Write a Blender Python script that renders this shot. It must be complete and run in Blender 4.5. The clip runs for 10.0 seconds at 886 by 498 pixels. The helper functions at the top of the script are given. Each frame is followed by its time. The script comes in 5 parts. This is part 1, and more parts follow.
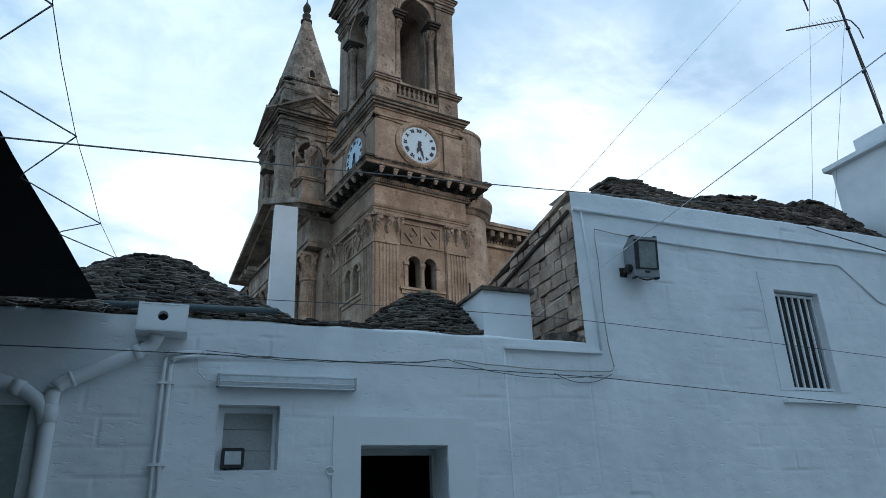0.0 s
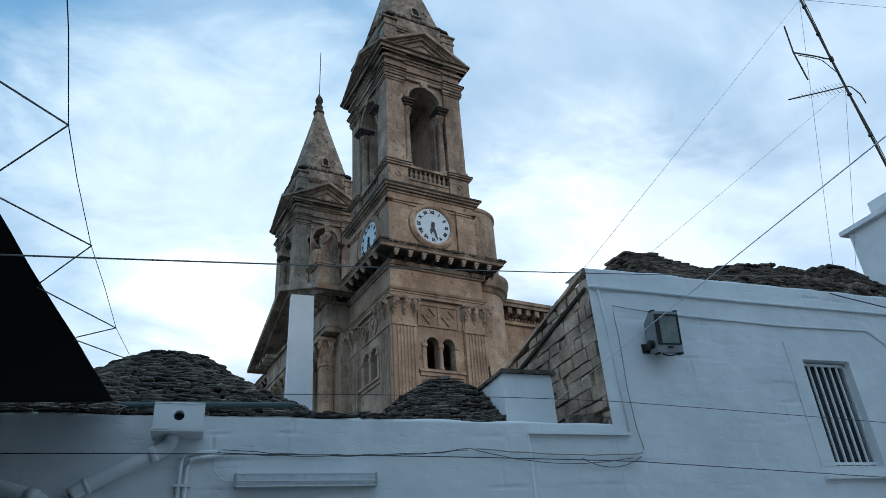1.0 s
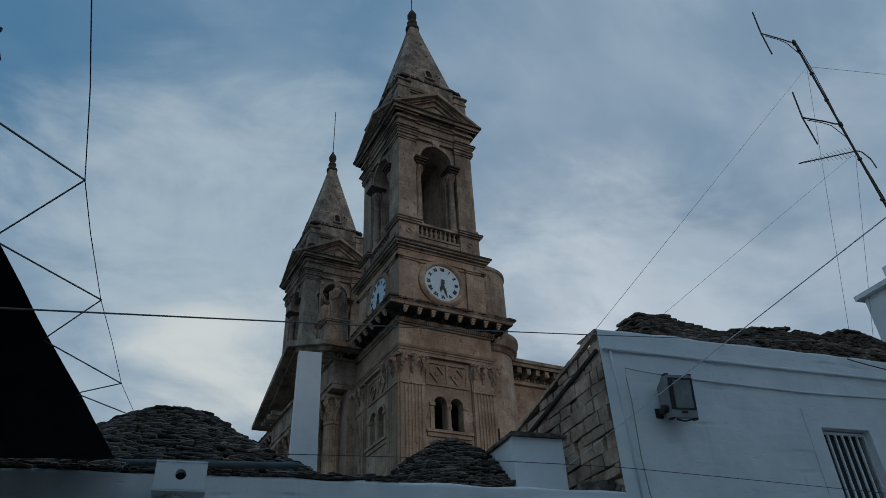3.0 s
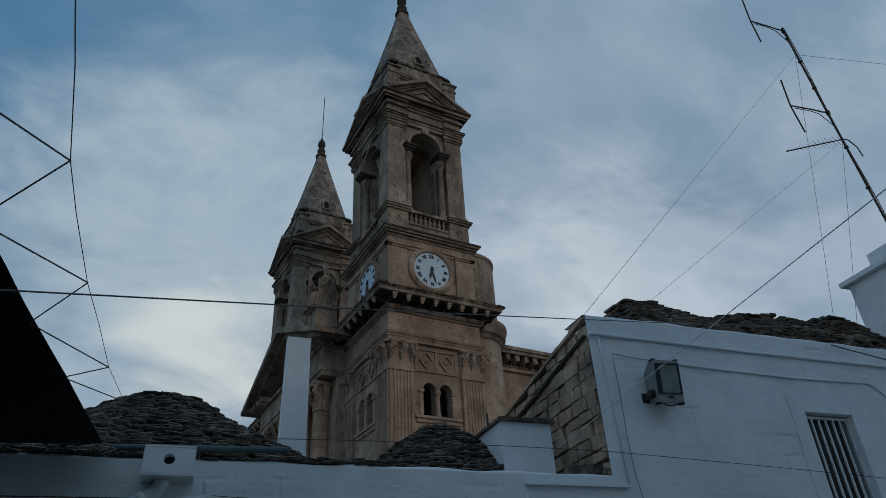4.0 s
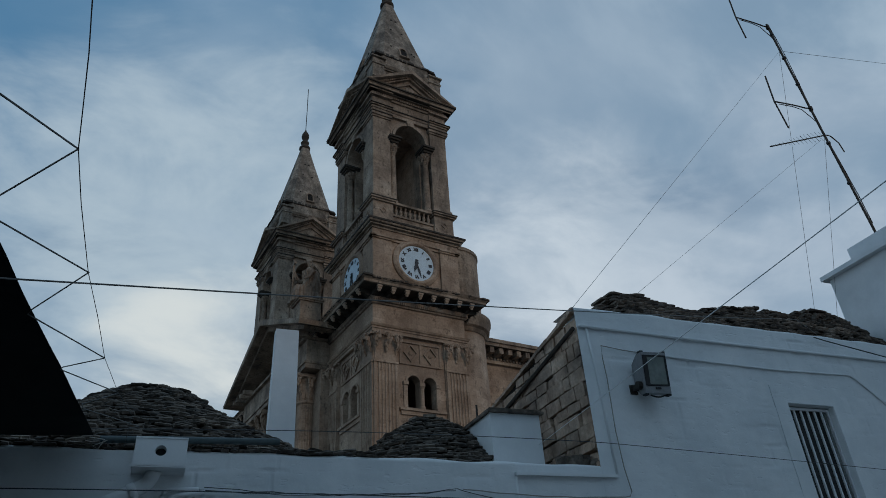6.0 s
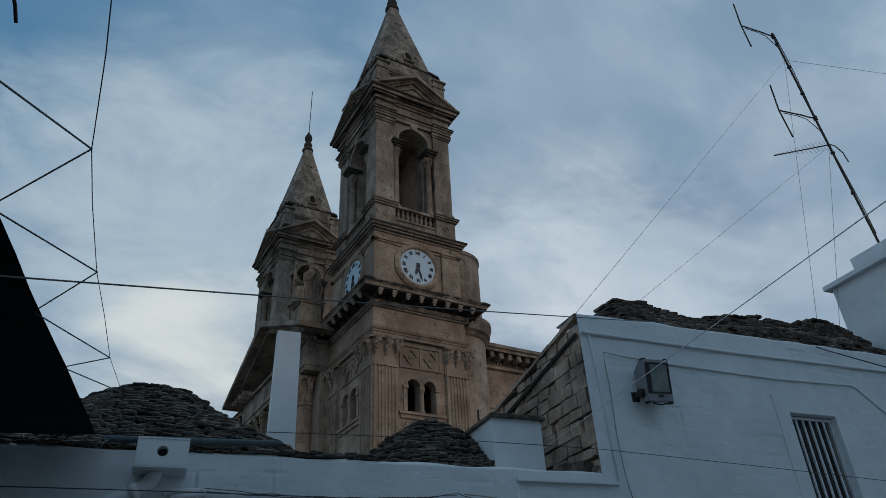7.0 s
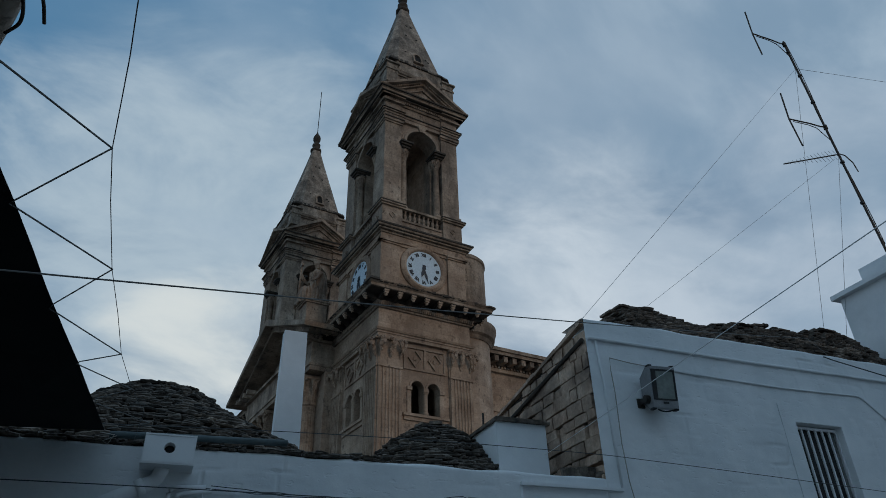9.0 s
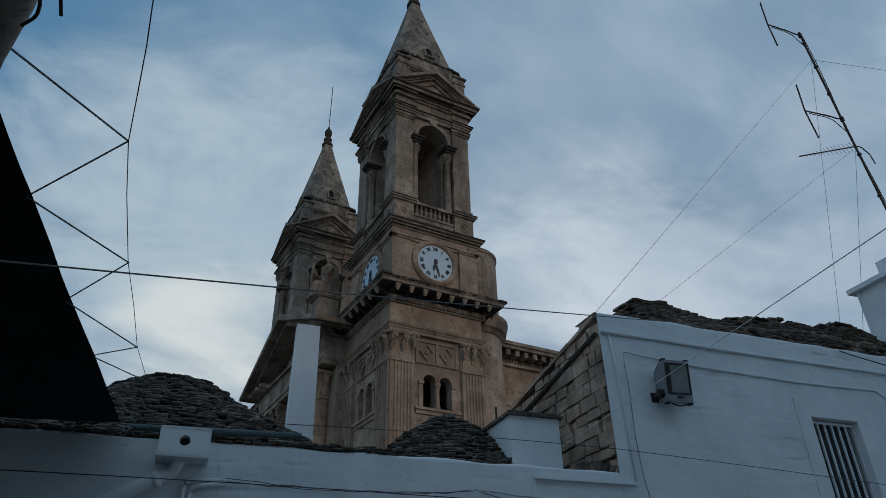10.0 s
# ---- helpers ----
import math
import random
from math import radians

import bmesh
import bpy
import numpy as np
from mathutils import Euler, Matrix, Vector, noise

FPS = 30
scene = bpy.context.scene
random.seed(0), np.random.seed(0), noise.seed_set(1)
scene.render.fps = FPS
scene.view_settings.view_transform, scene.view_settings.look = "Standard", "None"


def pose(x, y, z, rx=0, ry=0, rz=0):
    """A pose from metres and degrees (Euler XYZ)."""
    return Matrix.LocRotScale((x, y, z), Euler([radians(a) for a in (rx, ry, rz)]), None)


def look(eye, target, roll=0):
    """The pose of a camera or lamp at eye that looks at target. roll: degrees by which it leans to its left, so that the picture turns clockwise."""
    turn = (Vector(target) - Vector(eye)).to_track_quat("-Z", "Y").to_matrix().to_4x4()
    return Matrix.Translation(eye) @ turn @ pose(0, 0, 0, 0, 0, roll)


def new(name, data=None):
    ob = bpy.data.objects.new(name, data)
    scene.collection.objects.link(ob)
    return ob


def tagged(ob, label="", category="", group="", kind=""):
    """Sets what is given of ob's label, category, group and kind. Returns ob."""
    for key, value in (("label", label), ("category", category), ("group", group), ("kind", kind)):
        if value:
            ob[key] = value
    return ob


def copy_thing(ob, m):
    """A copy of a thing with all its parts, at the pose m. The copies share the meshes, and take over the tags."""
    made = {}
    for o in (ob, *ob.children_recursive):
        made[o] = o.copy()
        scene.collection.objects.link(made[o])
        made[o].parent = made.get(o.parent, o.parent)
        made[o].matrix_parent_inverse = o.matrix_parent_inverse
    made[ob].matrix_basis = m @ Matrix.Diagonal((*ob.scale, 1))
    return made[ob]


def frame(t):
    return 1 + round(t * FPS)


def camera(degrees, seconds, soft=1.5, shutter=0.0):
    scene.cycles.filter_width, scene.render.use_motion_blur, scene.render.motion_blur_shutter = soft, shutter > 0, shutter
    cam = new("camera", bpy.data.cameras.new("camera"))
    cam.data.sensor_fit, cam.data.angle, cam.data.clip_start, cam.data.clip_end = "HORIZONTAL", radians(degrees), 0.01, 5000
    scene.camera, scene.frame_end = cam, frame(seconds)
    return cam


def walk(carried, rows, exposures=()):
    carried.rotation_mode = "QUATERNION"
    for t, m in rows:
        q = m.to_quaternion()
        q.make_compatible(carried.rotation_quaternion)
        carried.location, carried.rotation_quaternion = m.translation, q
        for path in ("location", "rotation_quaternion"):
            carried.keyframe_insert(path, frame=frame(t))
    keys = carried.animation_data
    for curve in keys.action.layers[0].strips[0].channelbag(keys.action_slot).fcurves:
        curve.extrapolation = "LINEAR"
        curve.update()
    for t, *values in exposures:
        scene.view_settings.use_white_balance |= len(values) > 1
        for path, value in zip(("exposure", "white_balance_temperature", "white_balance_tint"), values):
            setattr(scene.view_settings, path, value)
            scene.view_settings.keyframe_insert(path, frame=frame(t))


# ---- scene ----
cam = camera(65.9, 10.0, soft=0.35)
PATH = [
    (0, (-0.001, 0.177, 1.499), (0.684, 1.91, 2.225), -2.0),
    (0.5, (0.004, 0.197, 1.552), (0.69, 1.914, 2.314), -2.0),
    (1, (0.012, 0.18, 1.57), (0.63, 1.836, 2.506), -4.1),
    (1.5, (0.008, 0.161, 1.591), (0.621, 1.701, 2.71), -4.6),
    (2, (0.009, 0.178, 1.591), (0.59, 1.781, 2.635), -3.7),
    (3.5, (0.011, 0.206, 1.594), (0.586, 1.778, 2.688), -2.8),
    (4, (0.014, 0.208, 1.577), (0.62, 1.799, 2.626), -3.3),
    (4.5, (0.007, 0.238, 1.59), (0.668, 1.79, 2.665), -4.3),
    (5, (0.04, 0.205, 1.564), (0.669, 1.78, 2.625), -3.2),
    (5.5, (0.015, 0.223, 1.565), (0.582, 1.848, 2.583), -2.5),
    (6, (-0.07, 0.225, 1.564), (0.585, 1.809, 2.593), -3.9),
    (7.5, (-0.107, 0.238, 1.572), (0.537, 1.817, 2.618), -2.8),
    (8, (-0.121, 0.228, 1.57), (0.52, 1.798, 2.629), -2.7),
    (8.5, (-0.129, 0.223, 1.567), (0.498, 1.798, 2.628), -1.7),
    (9, (-0.132, 0.224, 1.563), (0.502, 1.807, 2.609), -1.7),
    (9.5, (-0.139, 0.237, 1.564), (0.483, 1.823, 2.612), -1.8),
    (10, (-0.142, 0.244, 1.566), (0.464, 1.847, 2.598), -1.2),
]
walk(cam, [(t, look(eye, target, roll)) for t, eye, target, roll in PATH],
     [(0, 0.82), (0.6, 0.82), (1.0, 0.74), (1.5, 0.0), (2.0, -0.35), (3.5, -0.38), (6, -0.25), (10, -0.25)])

# ---- world, sun ----
world = bpy.data.worlds.new("world")
scene.world = world
world.use_nodes = True
wt = world.node_tree
wt.nodes.clear()


def wnode(kind, **kw):
    n = wt.nodes.new(kind)
    for k, v in kw.items():
        n.inputs[k].default_value = v
    return n


def wmath(op, a, b=None):
    n = wt.nodes.new("ShaderNodeMath")
    n.operation = op
    for i, v in enumerate((a, b)):
        if v is None:
            continue
        if isinstance(v, (int, float)):
            n.inputs[i].default_value = v
        else:
            wt.links.new(v, n.inputs[i])
    return n.outputs[0]


sky = wt.nodes.new("ShaderNodeTexSky")
sky.sky_type, sky.sun_disc = "NISHITA", False
sky.sun_elevation, sky.sun_rotation = radians(17), radians(163)
coord = wt.nodes.new("ShaderNodeTexCoord")
sep = wt.nodes.new("ShaderNodeSeparateXYZ")
wt.links.new(coord.outputs["Generated"], sep.inputs[0])
zz = wmath("ADD", wmath("MAXIMUM", sep.outputs[2], 0.0), 0.35)
comb = wt.nodes.new("ShaderNodeCombineXYZ")
wt.links.new(wmath("DIVIDE", sep.outputs[0], zz), comb.inputs[0])
wt.links.new(wmath("DIVIDE", sep.outputs[1], zz), comb.inputs[1])


def cloud_noise(scale, detail, rough, dist, offset, stretch):
    mp = wt.nodes.new("ShaderNodeMapping")
    mp.inputs["Location"].default_value = offset
    mp.inputs["Rotation"].default_value = (0, 0, 0.5)
    mp.inputs["Scale"].default_value = stretch
    wt.links.new(comb.outputs[0], mp.inputs[0])
    n = wnode("ShaderNodeTexNoise", Scale=scale, Detail=detail, Roughness=rough, Distortion=dist)
    wt.links.new(mp.outputs[0], n.inputs["Vector"])
    return n.outputs[0]


def wramp(fac, stops):
    r = wt.nodes.new("ShaderNodeValToRGB")
    r.color_ramp.interpolation = "EASE"
    el = r.color_ramp.elements
    el[0].position, el[0].color = stops[0][0], (*stops[0][1], 1)
    el[1].position, el[1].color = stops[-1][0], (*stops[-1][1], 1)
    for p, c in stops[1:-1]:
        e = el.new(p)
        e.color = (*c, 1)
    wt.links.new(fac, r.inputs[0])
    return r.outputs[0]


def wmix(fac, a, b):
    m = wt.nodes.new("ShaderNodeMix")
    m.data_type = "RGBA"
    for sock, v in ((m.inputs[0], fac), (m.inputs[6], a), (m.inputs[7], b)):
        if isinstance(v, (float, int)):
            sock.default_value = v
        elif isinstance(v, tuple):
            sock.default_value = (*v, 1)
        else:
            wt.links.new(v, sock)
    return m.outputs[2]


shade = wramp(cloud_noise(2.4, 7, 0.55, 0.3, (5.1, 3.7, 0), (1, 1.25, 1)), [(0.32, (0.17, 0.285, 0.425)), (0.5, (0.245, 0.37, 0.51)), (0.68, (0.42, 0.545, 0.67))])
blue = wt.nodes.new("ShaderNodeVectorMath")
blue.operation = "SCALE"
blue.inputs[3].default_value = 0.085
wt.links.new(sky.outputs[0], blue.inputs[0])
clear = wmix(0.75, blue.outputs[0], (0.07, 0.25, 0.465))


warp = wmath("SUBTRACT", cloud_noise(2.9, 7, 0.55, 0.5, (4.4, 7.9, 0), (1, 1.5, 1)), 0.5)


def cloud_bank(direction, inner, outer):
    """1 round a direction of the sky, 0 away from it, with a ragged edge."""
    d = wt.nodes.new("ShaderNodeVectorMath")
    d.operation = "DOT_PRODUCT"
    wt.links.new(coord.outputs["Generated"], d.inputs[0])
    d.inputs[1].default_value = Vector(direction).normalized()
    r = wt.nodes.new("ShaderNodeMapRange")
    r.interpolation_type = "SMOOTHSTEP"
    spread = 2.6 * (math.cos(radians(inner)) - math.cos(radians(outer)))
    wt.links.new(wmath("ADD", d.outputs["Value"], wmath("MULTIPLY", warp, spread)), r.inputs[0])
    r.inputs[1].default_value, r.inputs[2].default_value = math.cos(radians(outer)), math.cos(radians(inner))
    return r.outputs[0]


billow = wramp(cloud_noise(3.4, 8, 0.58, 0.3, (1.7, 6.2, 0), (1, 1.2, 1)), [(0.34, (0.42, 0.42, 0.42)), (0.64, (1, 1, 1))])
thin = wramp(cloud_noise(2.1, 8, 0.58, 0.4, (8.3, 2.2, 0), (1, 1.6, 1)), [(0.32, (1, 1, 1)), (0.7, (0.78, 0.78, 0.78))])
low = wramp(sep.outputs[2], [(0.0, (1, 1, 1)), (0.42, (0, 0, 0))])
hazy = wmix(wmath("MULTIPLY", low, 0.3), shade, (0.60, 0.68, 0.72))
# a blue gap high up, pale banks of cloud lower down
hazy = wmix(wmath("MULTIPLY", wmath("MULTIPLY", cloud_bank((-0.16, 0.64, 0.75), 10, 31), thin), 0.9), hazy, clear)
for spot, inner, outer, share, tone in (
        ((0.0, 0.825, 0.565), 2, 17, 0.9, (0.52, 0.64, 0.735)),
        ((-0.06, 0.89, 0.45), 4, 19, 0.8, (0.50, 0.62, 0.71)),
        ((0.03, 0.92, 0.38), 1, 9, 0.85, (0.80, 0.85, 0.84)),
        ((0.42, 0.62, 0.66), 3, 17, 0.7, (0.33, 0.445, 0.575)),
        ((0.50, 0.73, 0.46), 3, 15, 0.95, (0.70, 0.79, 0.87)),
        ((0.70, 0.58, 0.42), 3, 16, 0.75, (0.54, 0.64, 0.75))):
    hazy = wmix(wmath("MULTIPLY", wmath("MULTIPLY", cloud_bank(spot, inner, outer), billow), share), hazy, tone)
bg = wt.nodes.new("ShaderNodeBackground")
bg.inputs[1].default_value = 1.0
# the sky behind is a little dimmer
glow = wramp(wmath("ADD", wmath("MULTIPLY", sep.outputs[1], 0.5), 0.5), [(0.25, (0.93, 0.98, 0.99)), (0.75, (1, 1, 1))])
tinted = wt.nodes.new("ShaderNodeVectorMath")
tinted.operation = "MULTIPLY"
wt.links.new(hazy, tinted.inputs[0])
wt.links.new(glow, tinted.inputs[1])
wt.links.new(tinted.outputs[0], bg.inputs[0])
wo = wt.nodes.new("ShaderNodeOutputWorld")
wt.links.new(bg.outputs[0], wo.inputs[0])

sun = new("sun", bpy.data.lights.new("sun", "SUN"))
sun.data.energy, sun.data.angle, sun.data.color = 0.46, radians(14), (1.0, 0.72, 0.49)
sun.matrix_world = look((8, -26, 9), (0, 0, 0.6))

# ---- materials ----


def material(name, colours, rough=0.8, scale=3.0, fine=40.0, bump=0.3, metal=0.0, vary=0.0, stains=None, stain_scale=0.6, depth=0.01, streak=False, grains=0.18, blocks=None, dents=0.0):
    """Two scales of noise between colours, fine relief, optional stains and per-object variation."""
    m = bpy.data.materials.new(name)
    m.use_nodes = True
    nt = m.node_tree
    b = nt.nodes["Principled BSDF"]
    b.inputs["Roughness"].default_value, b.inputs["Metallic"].default_value = rough, metal
    tc = nt.nodes.new("ShaderNodeTexCoord")

    def tex(s, det=6.0, r=0.6, stretch=None):
        n = nt.nodes.new("ShaderNodeTexNoise")
        n.inputs["Scale"].default_value, n.inputs["Detail"].default_value, n.inputs["Roughness"].default_value = s, det, r
        src = tc.outputs["Object"]
        if stretch:
            mp = nt.nodes.new("ShaderNodeMapping")
            mp.inputs["Scale"].default_value = stretch
            nt.links.new(src, mp.inputs[0])
            src = mp.outputs[0]
        nt.links.new(src, n.inputs["Vector"])
        return n.outputs[0]

    def ramp(f, stops):
        r = nt.nodes.new("ShaderNodeValToRGB")
        el = r.color_ramp.elements
        el[0].position, el[0].color = stops[0][0], (*stops[0][1], 1)
        el[1].position, el[1].color = stops[-1][0], (*stops[-1][1], 1)
        for p, c in stops[1:-1]:
            e = el.new(p)
            e.color = (*c, 1)
        nt.links.new(f, r.inputs[0])
        return r.outputs[0]

    def mix(f, a, c, mode="MIX"):
        x = nt.nodes.new("ShaderNodeMix")
        x.data_type, x.blend_type = "RGBA", mode
        for sock, v in ((x.inputs[0], f), (x.inputs[6], a), (x.inputs[7], c)):
            if isinstance(v, float):
                sock.default_value = v
            elif isinstance(v, tuple):
                sock.default_value = (*v, 1)
            else:
                nt.links.new(v, sock)
        return x.outputs[2]

    n = len(colours)
    big = ramp(tex(scale), [(0.3 + 0.4 * i / max(1, n - 1), c) for i, c in enumerate(colours)] if n > 1 else [(0, colours[0]), (1, colours[0])])
    grain = ramp(tex(fine, 4.0), [(0.25, (1 - grains,) * 3), (0.75, (1 + grains * 0.6,) * 3)])
    col = mix(1.0, big, grain, "MULTIPLY")
    if blocks:
        # faint ashlar courses: each block a little lighter or darker, thin dark joints
        sp = nt.nodes.new("ShaderNodeSeparateXYZ")
        nt.links.new(tc.outputs["Object"], sp.inputs[0])
        ad0 = nt.nodes.new("ShaderNodeMath")
        nt.links.new(sp.outputs[0], ad0.inputs[0])
        nt.links.new(sp.outputs[1], ad0.inputs[1])
        cb = nt.nodes.new("ShaderNodeCombineXYZ")
        nt.links.new(ad0.outputs[0], cb.inputs[0])
        nt.links.new(sp.outputs[2], cb.inputs[1])
        br = nt.nodes.new("ShaderNodeTexBrick")
        nt.links.new(cb.outputs[0], br.inputs["Vector"])
        br.inputs["Color1"].default_value, br.inputs["Color2"].default_value, br.inputs["Mortar"].default_value = (0.90, 0.90, 0.905, 1), (1.07, 1.06, 1.04, 1), (0.80, 0.78, 0.76, 1)
        br.inputs["Scale"].default_value, br.inputs["Mortar Size"].default_value, br.inputs["Brick Width"].default_value, br.inputs["Row Height"].default_value = 1.0, 0.012, blocks * 2.1, blocks
        col = mix(1.0, col, br.outputs[0], "MULTIPLY")
    if stains:
        st = tex(stain_scale, 7.0, 0.65, (1, 1, 0.25) if streak else None)
        f = ramp(st, [(0.46, (0, 0, 0)), (0.68, (0.8, 0.8, 0.8))])
        col = mix(f, col, stains)
        if streak:
            # small black crusts with ragged edges
            crust = ramp(tex(stain_scale * 5, 9.0, 0.72, (1, 1, 0.6)), [(0.56, (0, 0, 0)), (0.66, (0.75, 0.75, 0.75))])
            col = mix(crust, col, tuple(c * 0.55 for c in stains))
    if vary:
        info = nt.nodes.new("ShaderNodeObjectInfo")
        geo = nt.nodes.new("ShaderNodeNewGeometry")
        ad = nt.nodes.new("ShaderNodeMath")
        ad.operation = "ADD"
        nt.links.new(info.outputs["Random"], ad.inputs[0])
        nt.links.new(geo.outputs["Random Per Island"], ad.inputs[1])
        fr = nt.nodes.new("ShaderNodeMath")
        fr.operation = "FRACT"
        nt.links.new(ad.outputs[0], fr.inputs[0])
        col = mix(1.0, col, ramp(fr.outputs[0], [(0, (1 - vary,) * 3), (1, (1 + vary,) * 3)]), "MULTIPLY")
    nt.links.new(col, b.inputs["Base Color"])
    bp = nt.nodes.new("ShaderNodeBump")
    bp.inputs["Strength"].default_value, bp.inputs["Distance"].default_value = bump, depth
    nt.links.new(tex(fine * 0.6, 8.0, 0.65), bp.inputs["Height"])
    if dents:
        # shallow chips and trowel marks
        chips = nt.nodes.new("ShaderNodeBump")
        chips.inputs["Strength"].default_value, chips.inputs["Distance"].default_value = 1.0, dents
        nt.links.new(ramp(tex(7.5, 4.0, 0.5, (1, 1, 3.0)), [(0.26, (0, 0, 0)), (0.39, (1, 1, 1))]), chips.inputs["Height"])
        nt.links.new(bp.outputs[0], chips.inputs["Normal"])
        bp = chips
    nt.links.new(bp.outputs[0], b.inputs["Normal"])
    return m


STONE = material("warm_limestone", [(0.25, 0.165, 0.112), (0.40, 0.29, 0.21), (0.51, 0.39, 0.295)], 0.88, 0.8, 9, 0.7, stains=(0.2, 0.138, 0.098), stain_scale=0.55, depth=0.04, streak=True, blocks=0.52, grains=0.3)
STONE_GREY = material("weathered_limestone", [(0.19, 0.138, 0.102), (0.345, 0.262, 0.197), (0.50, 0.40, 0.31)], 0.92, 0.9, 8, 0.8, stains=(0.06, 0.047, 0.037), stain_scale=0.75, depth=0.04, streak=True, blocks=0.52, grains=0.32)
# one dark tone for weathered edges and for shade painted under cornices
STONE_DARK = material("sooty_and_shaded_limestone", [(0.03, 0.025, 0.02), (0.085, 0.068, 0.053)], 0.95, 1.2, 8, 0.6, stains=(0.035, 0.03, 0.026), stain_scale=0.9, depth=0.03)
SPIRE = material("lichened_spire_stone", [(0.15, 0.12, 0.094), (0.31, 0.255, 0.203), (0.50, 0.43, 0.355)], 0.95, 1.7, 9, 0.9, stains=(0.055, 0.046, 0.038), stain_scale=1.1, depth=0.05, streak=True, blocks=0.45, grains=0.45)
WHITE = material("whitewash", [(0.70, 0.73, 0.75), (0.79, 0.81, 0.82), (0.83, 0.84, 0.85)], 0.75, 1.6, 45, 0.35, stains=(0.66, 0.69, 0.71), stain_scale=0.9, depth=0.006, grains=0.03, dents=0.0032)
PLASTER = material("limed_plaster", [(0.70, 0.73, 0.75), (0.79, 0.81, 0.82), (0.83, 0.84, 0.85)], 0.75, 1.6, 45, 0.3, stains=(0.64, 0.66, 0.67), stain_scale=0.9, depth=0.005, grains=0.03)
PANEL = material("grey_green_panel", [(0.22, 0.27, 0.26), (0.30, 0.36, 0.34)], 0.6, 1.5, 30, 0.2, stains=(0.16, 0.2, 0.19), stain_scale=0.8)
# only for unseen walls, dark to cut the bounce on the house front
GREENWALL = material("dark_green_render", [(0.045, 0.075, 0.06), (0.075, 0.11, 0.09)], 0.8, 2, 30, 0.3)
PAINT = material("white_paint", [(0.74, 0.76, 0.77), (0.80, 0.81, 0.82)], 0.5, 3, 60, 0.08, depth=0.003, grains=0.03)
SLAB = material("grey_roof_stone", [(0.042, 0.033, 0.026), (0.125, 0.098, 0.076), (0.34, 0.275, 0.22)], 0.92, 5.0, 28, 0.9, vary=0.6, stains=(0.035, 0.032, 0.028), stain_scale=2.2, depth=0.015, grains=0.4)
BLOCK = material("brown_rubble_stone", [(0.38, 0.25, 0.175), (0.57, 0.41, 0.30), (0.70, 0.54, 0.42)], 0.92, 4.0, 26, 1.0, vary=0.16, stains=(0.09, 0.065, 0.05), stain_scale=1.5, depth=0.02, grains=0.3)
MORTAR = material("dark_joint", [(0.03, 0.024, 0.02), (0.055, 0.045, 0.036)], 0.95, 4, 40, 0.5)
CLOTH = material("black_shade_cloth", [(0.006, 0.007, 0.008), (0.012, 0.013, 0.014)], 0.95, 3, 300, 0.3, depth=0.002)
IRON = material("dark_iron", [(0.03, 0.028, 0.026), (0.07, 0.06, 0.05)], 0.6, 6, 60, 0.3, 0.6)
WIRE = material("dark_wire", [(0.045, 0.048, 0.05), (0.07, 0.073, 0.076)], 0.6, 9, 60, 0.1)
GREYWIRE = material("grey_cable", [(0.13, 0.13, 0.125), (0.20, 0.195, 0.185)], 0.7, 9, 80, 0.1)
PALE = material("pale_cord", [(0.30, 0.29, 0.26), (0.42, 0.40, 0.36)], 0.8, 9, 80, 0.2)
ALU = material("grey_aluminium", [(0.22, 0.23, 0.24), (0.32, 0.33, 0.34)], 0.5, 5, 60, 0.1, 0.4)
BLACK = material("black_plastic", [(0.008, 0.008, 0.009), (0.015, 0.015, 0.016)], 0.6, 8, 60, 0.1)
LENS = material("reflector_glass", [(0.10, 0.125, 0.115), (0.25, 0.28, 0.26)], 0.2, 3, 20, 0.02)
PALELENS = material("frosted_lens", [(0.40, 0.44, 0.44), (0.5, 0.54, 0.54)], 0.25, 3, 20, 0.02)
GREENPIPE = material("grey_green_pvc", [(0.05, 0.075, 0.08), (0.085, 0.115, 0.12)], 0.55, 4, 30, 0.1)
DIAL = material("pale_blue_dial", [(0.50, 0.63, 0.72), (0.58, 0.70, 0.78)], 0.45, 1.5, 12, 0.05)
VOID = material("dark_opening", [(0.008, 0.007, 0.006), (0.016, 0.014, 0.012)], 1.0, 3, 20, 0.1)
INK = material("dial_black", [(0.02, 0.025, 0.035), (0.03, 0.035, 0.045)], 0.6, 3, 20, 0.05)
TIMBER = material("weathered_timber", [(0.16, 0.12, 0.09), (0.30, 0.24, 0.19), (0.42, 0.35, 0.29)], 0.85, 4, 30, 0.7, stains=(0.06, 0.045, 0.035), stain_scale=2.5, depth=0.01, streak=True)
SHUTTER = material("grey_panel_paint", [(0.36, 0.38, 0.37), (0.43, 0.44, 0.43)], 0.6, 3, 40, 0.15)
# indoor gloom put into the wall colour
ROOM = material("room_gloom_plaster", [(0.05, 0.05, 0.05), (0.09, 0.09, 0.085)], 0.9, 2, 30, 0.2)
# unseen ground, kept dark so little light bounces up under the cornices
PAVE = material("paving_stone", [(0.10, 0.093, 0.083), (0.16, 0.15, 0.135)], 0.8, 0.8, 12, 0.3, stains=(0.08, 0.075, 0.07), stain_scale=0.4)
TUBE = material("frosted_diffuser", [(0.55, 0.60, 0.62), (0.62, 0.66, 0.68)], 0.3, 4, 20, 0.03)

# ---- mesh helpers ----


def thing(name, m=None, label="", category="", group="", kind=""):
    ob = new(name)
    ob.matrix_world = m or Matrix()
    return tagged(ob, label, category, group, kind)


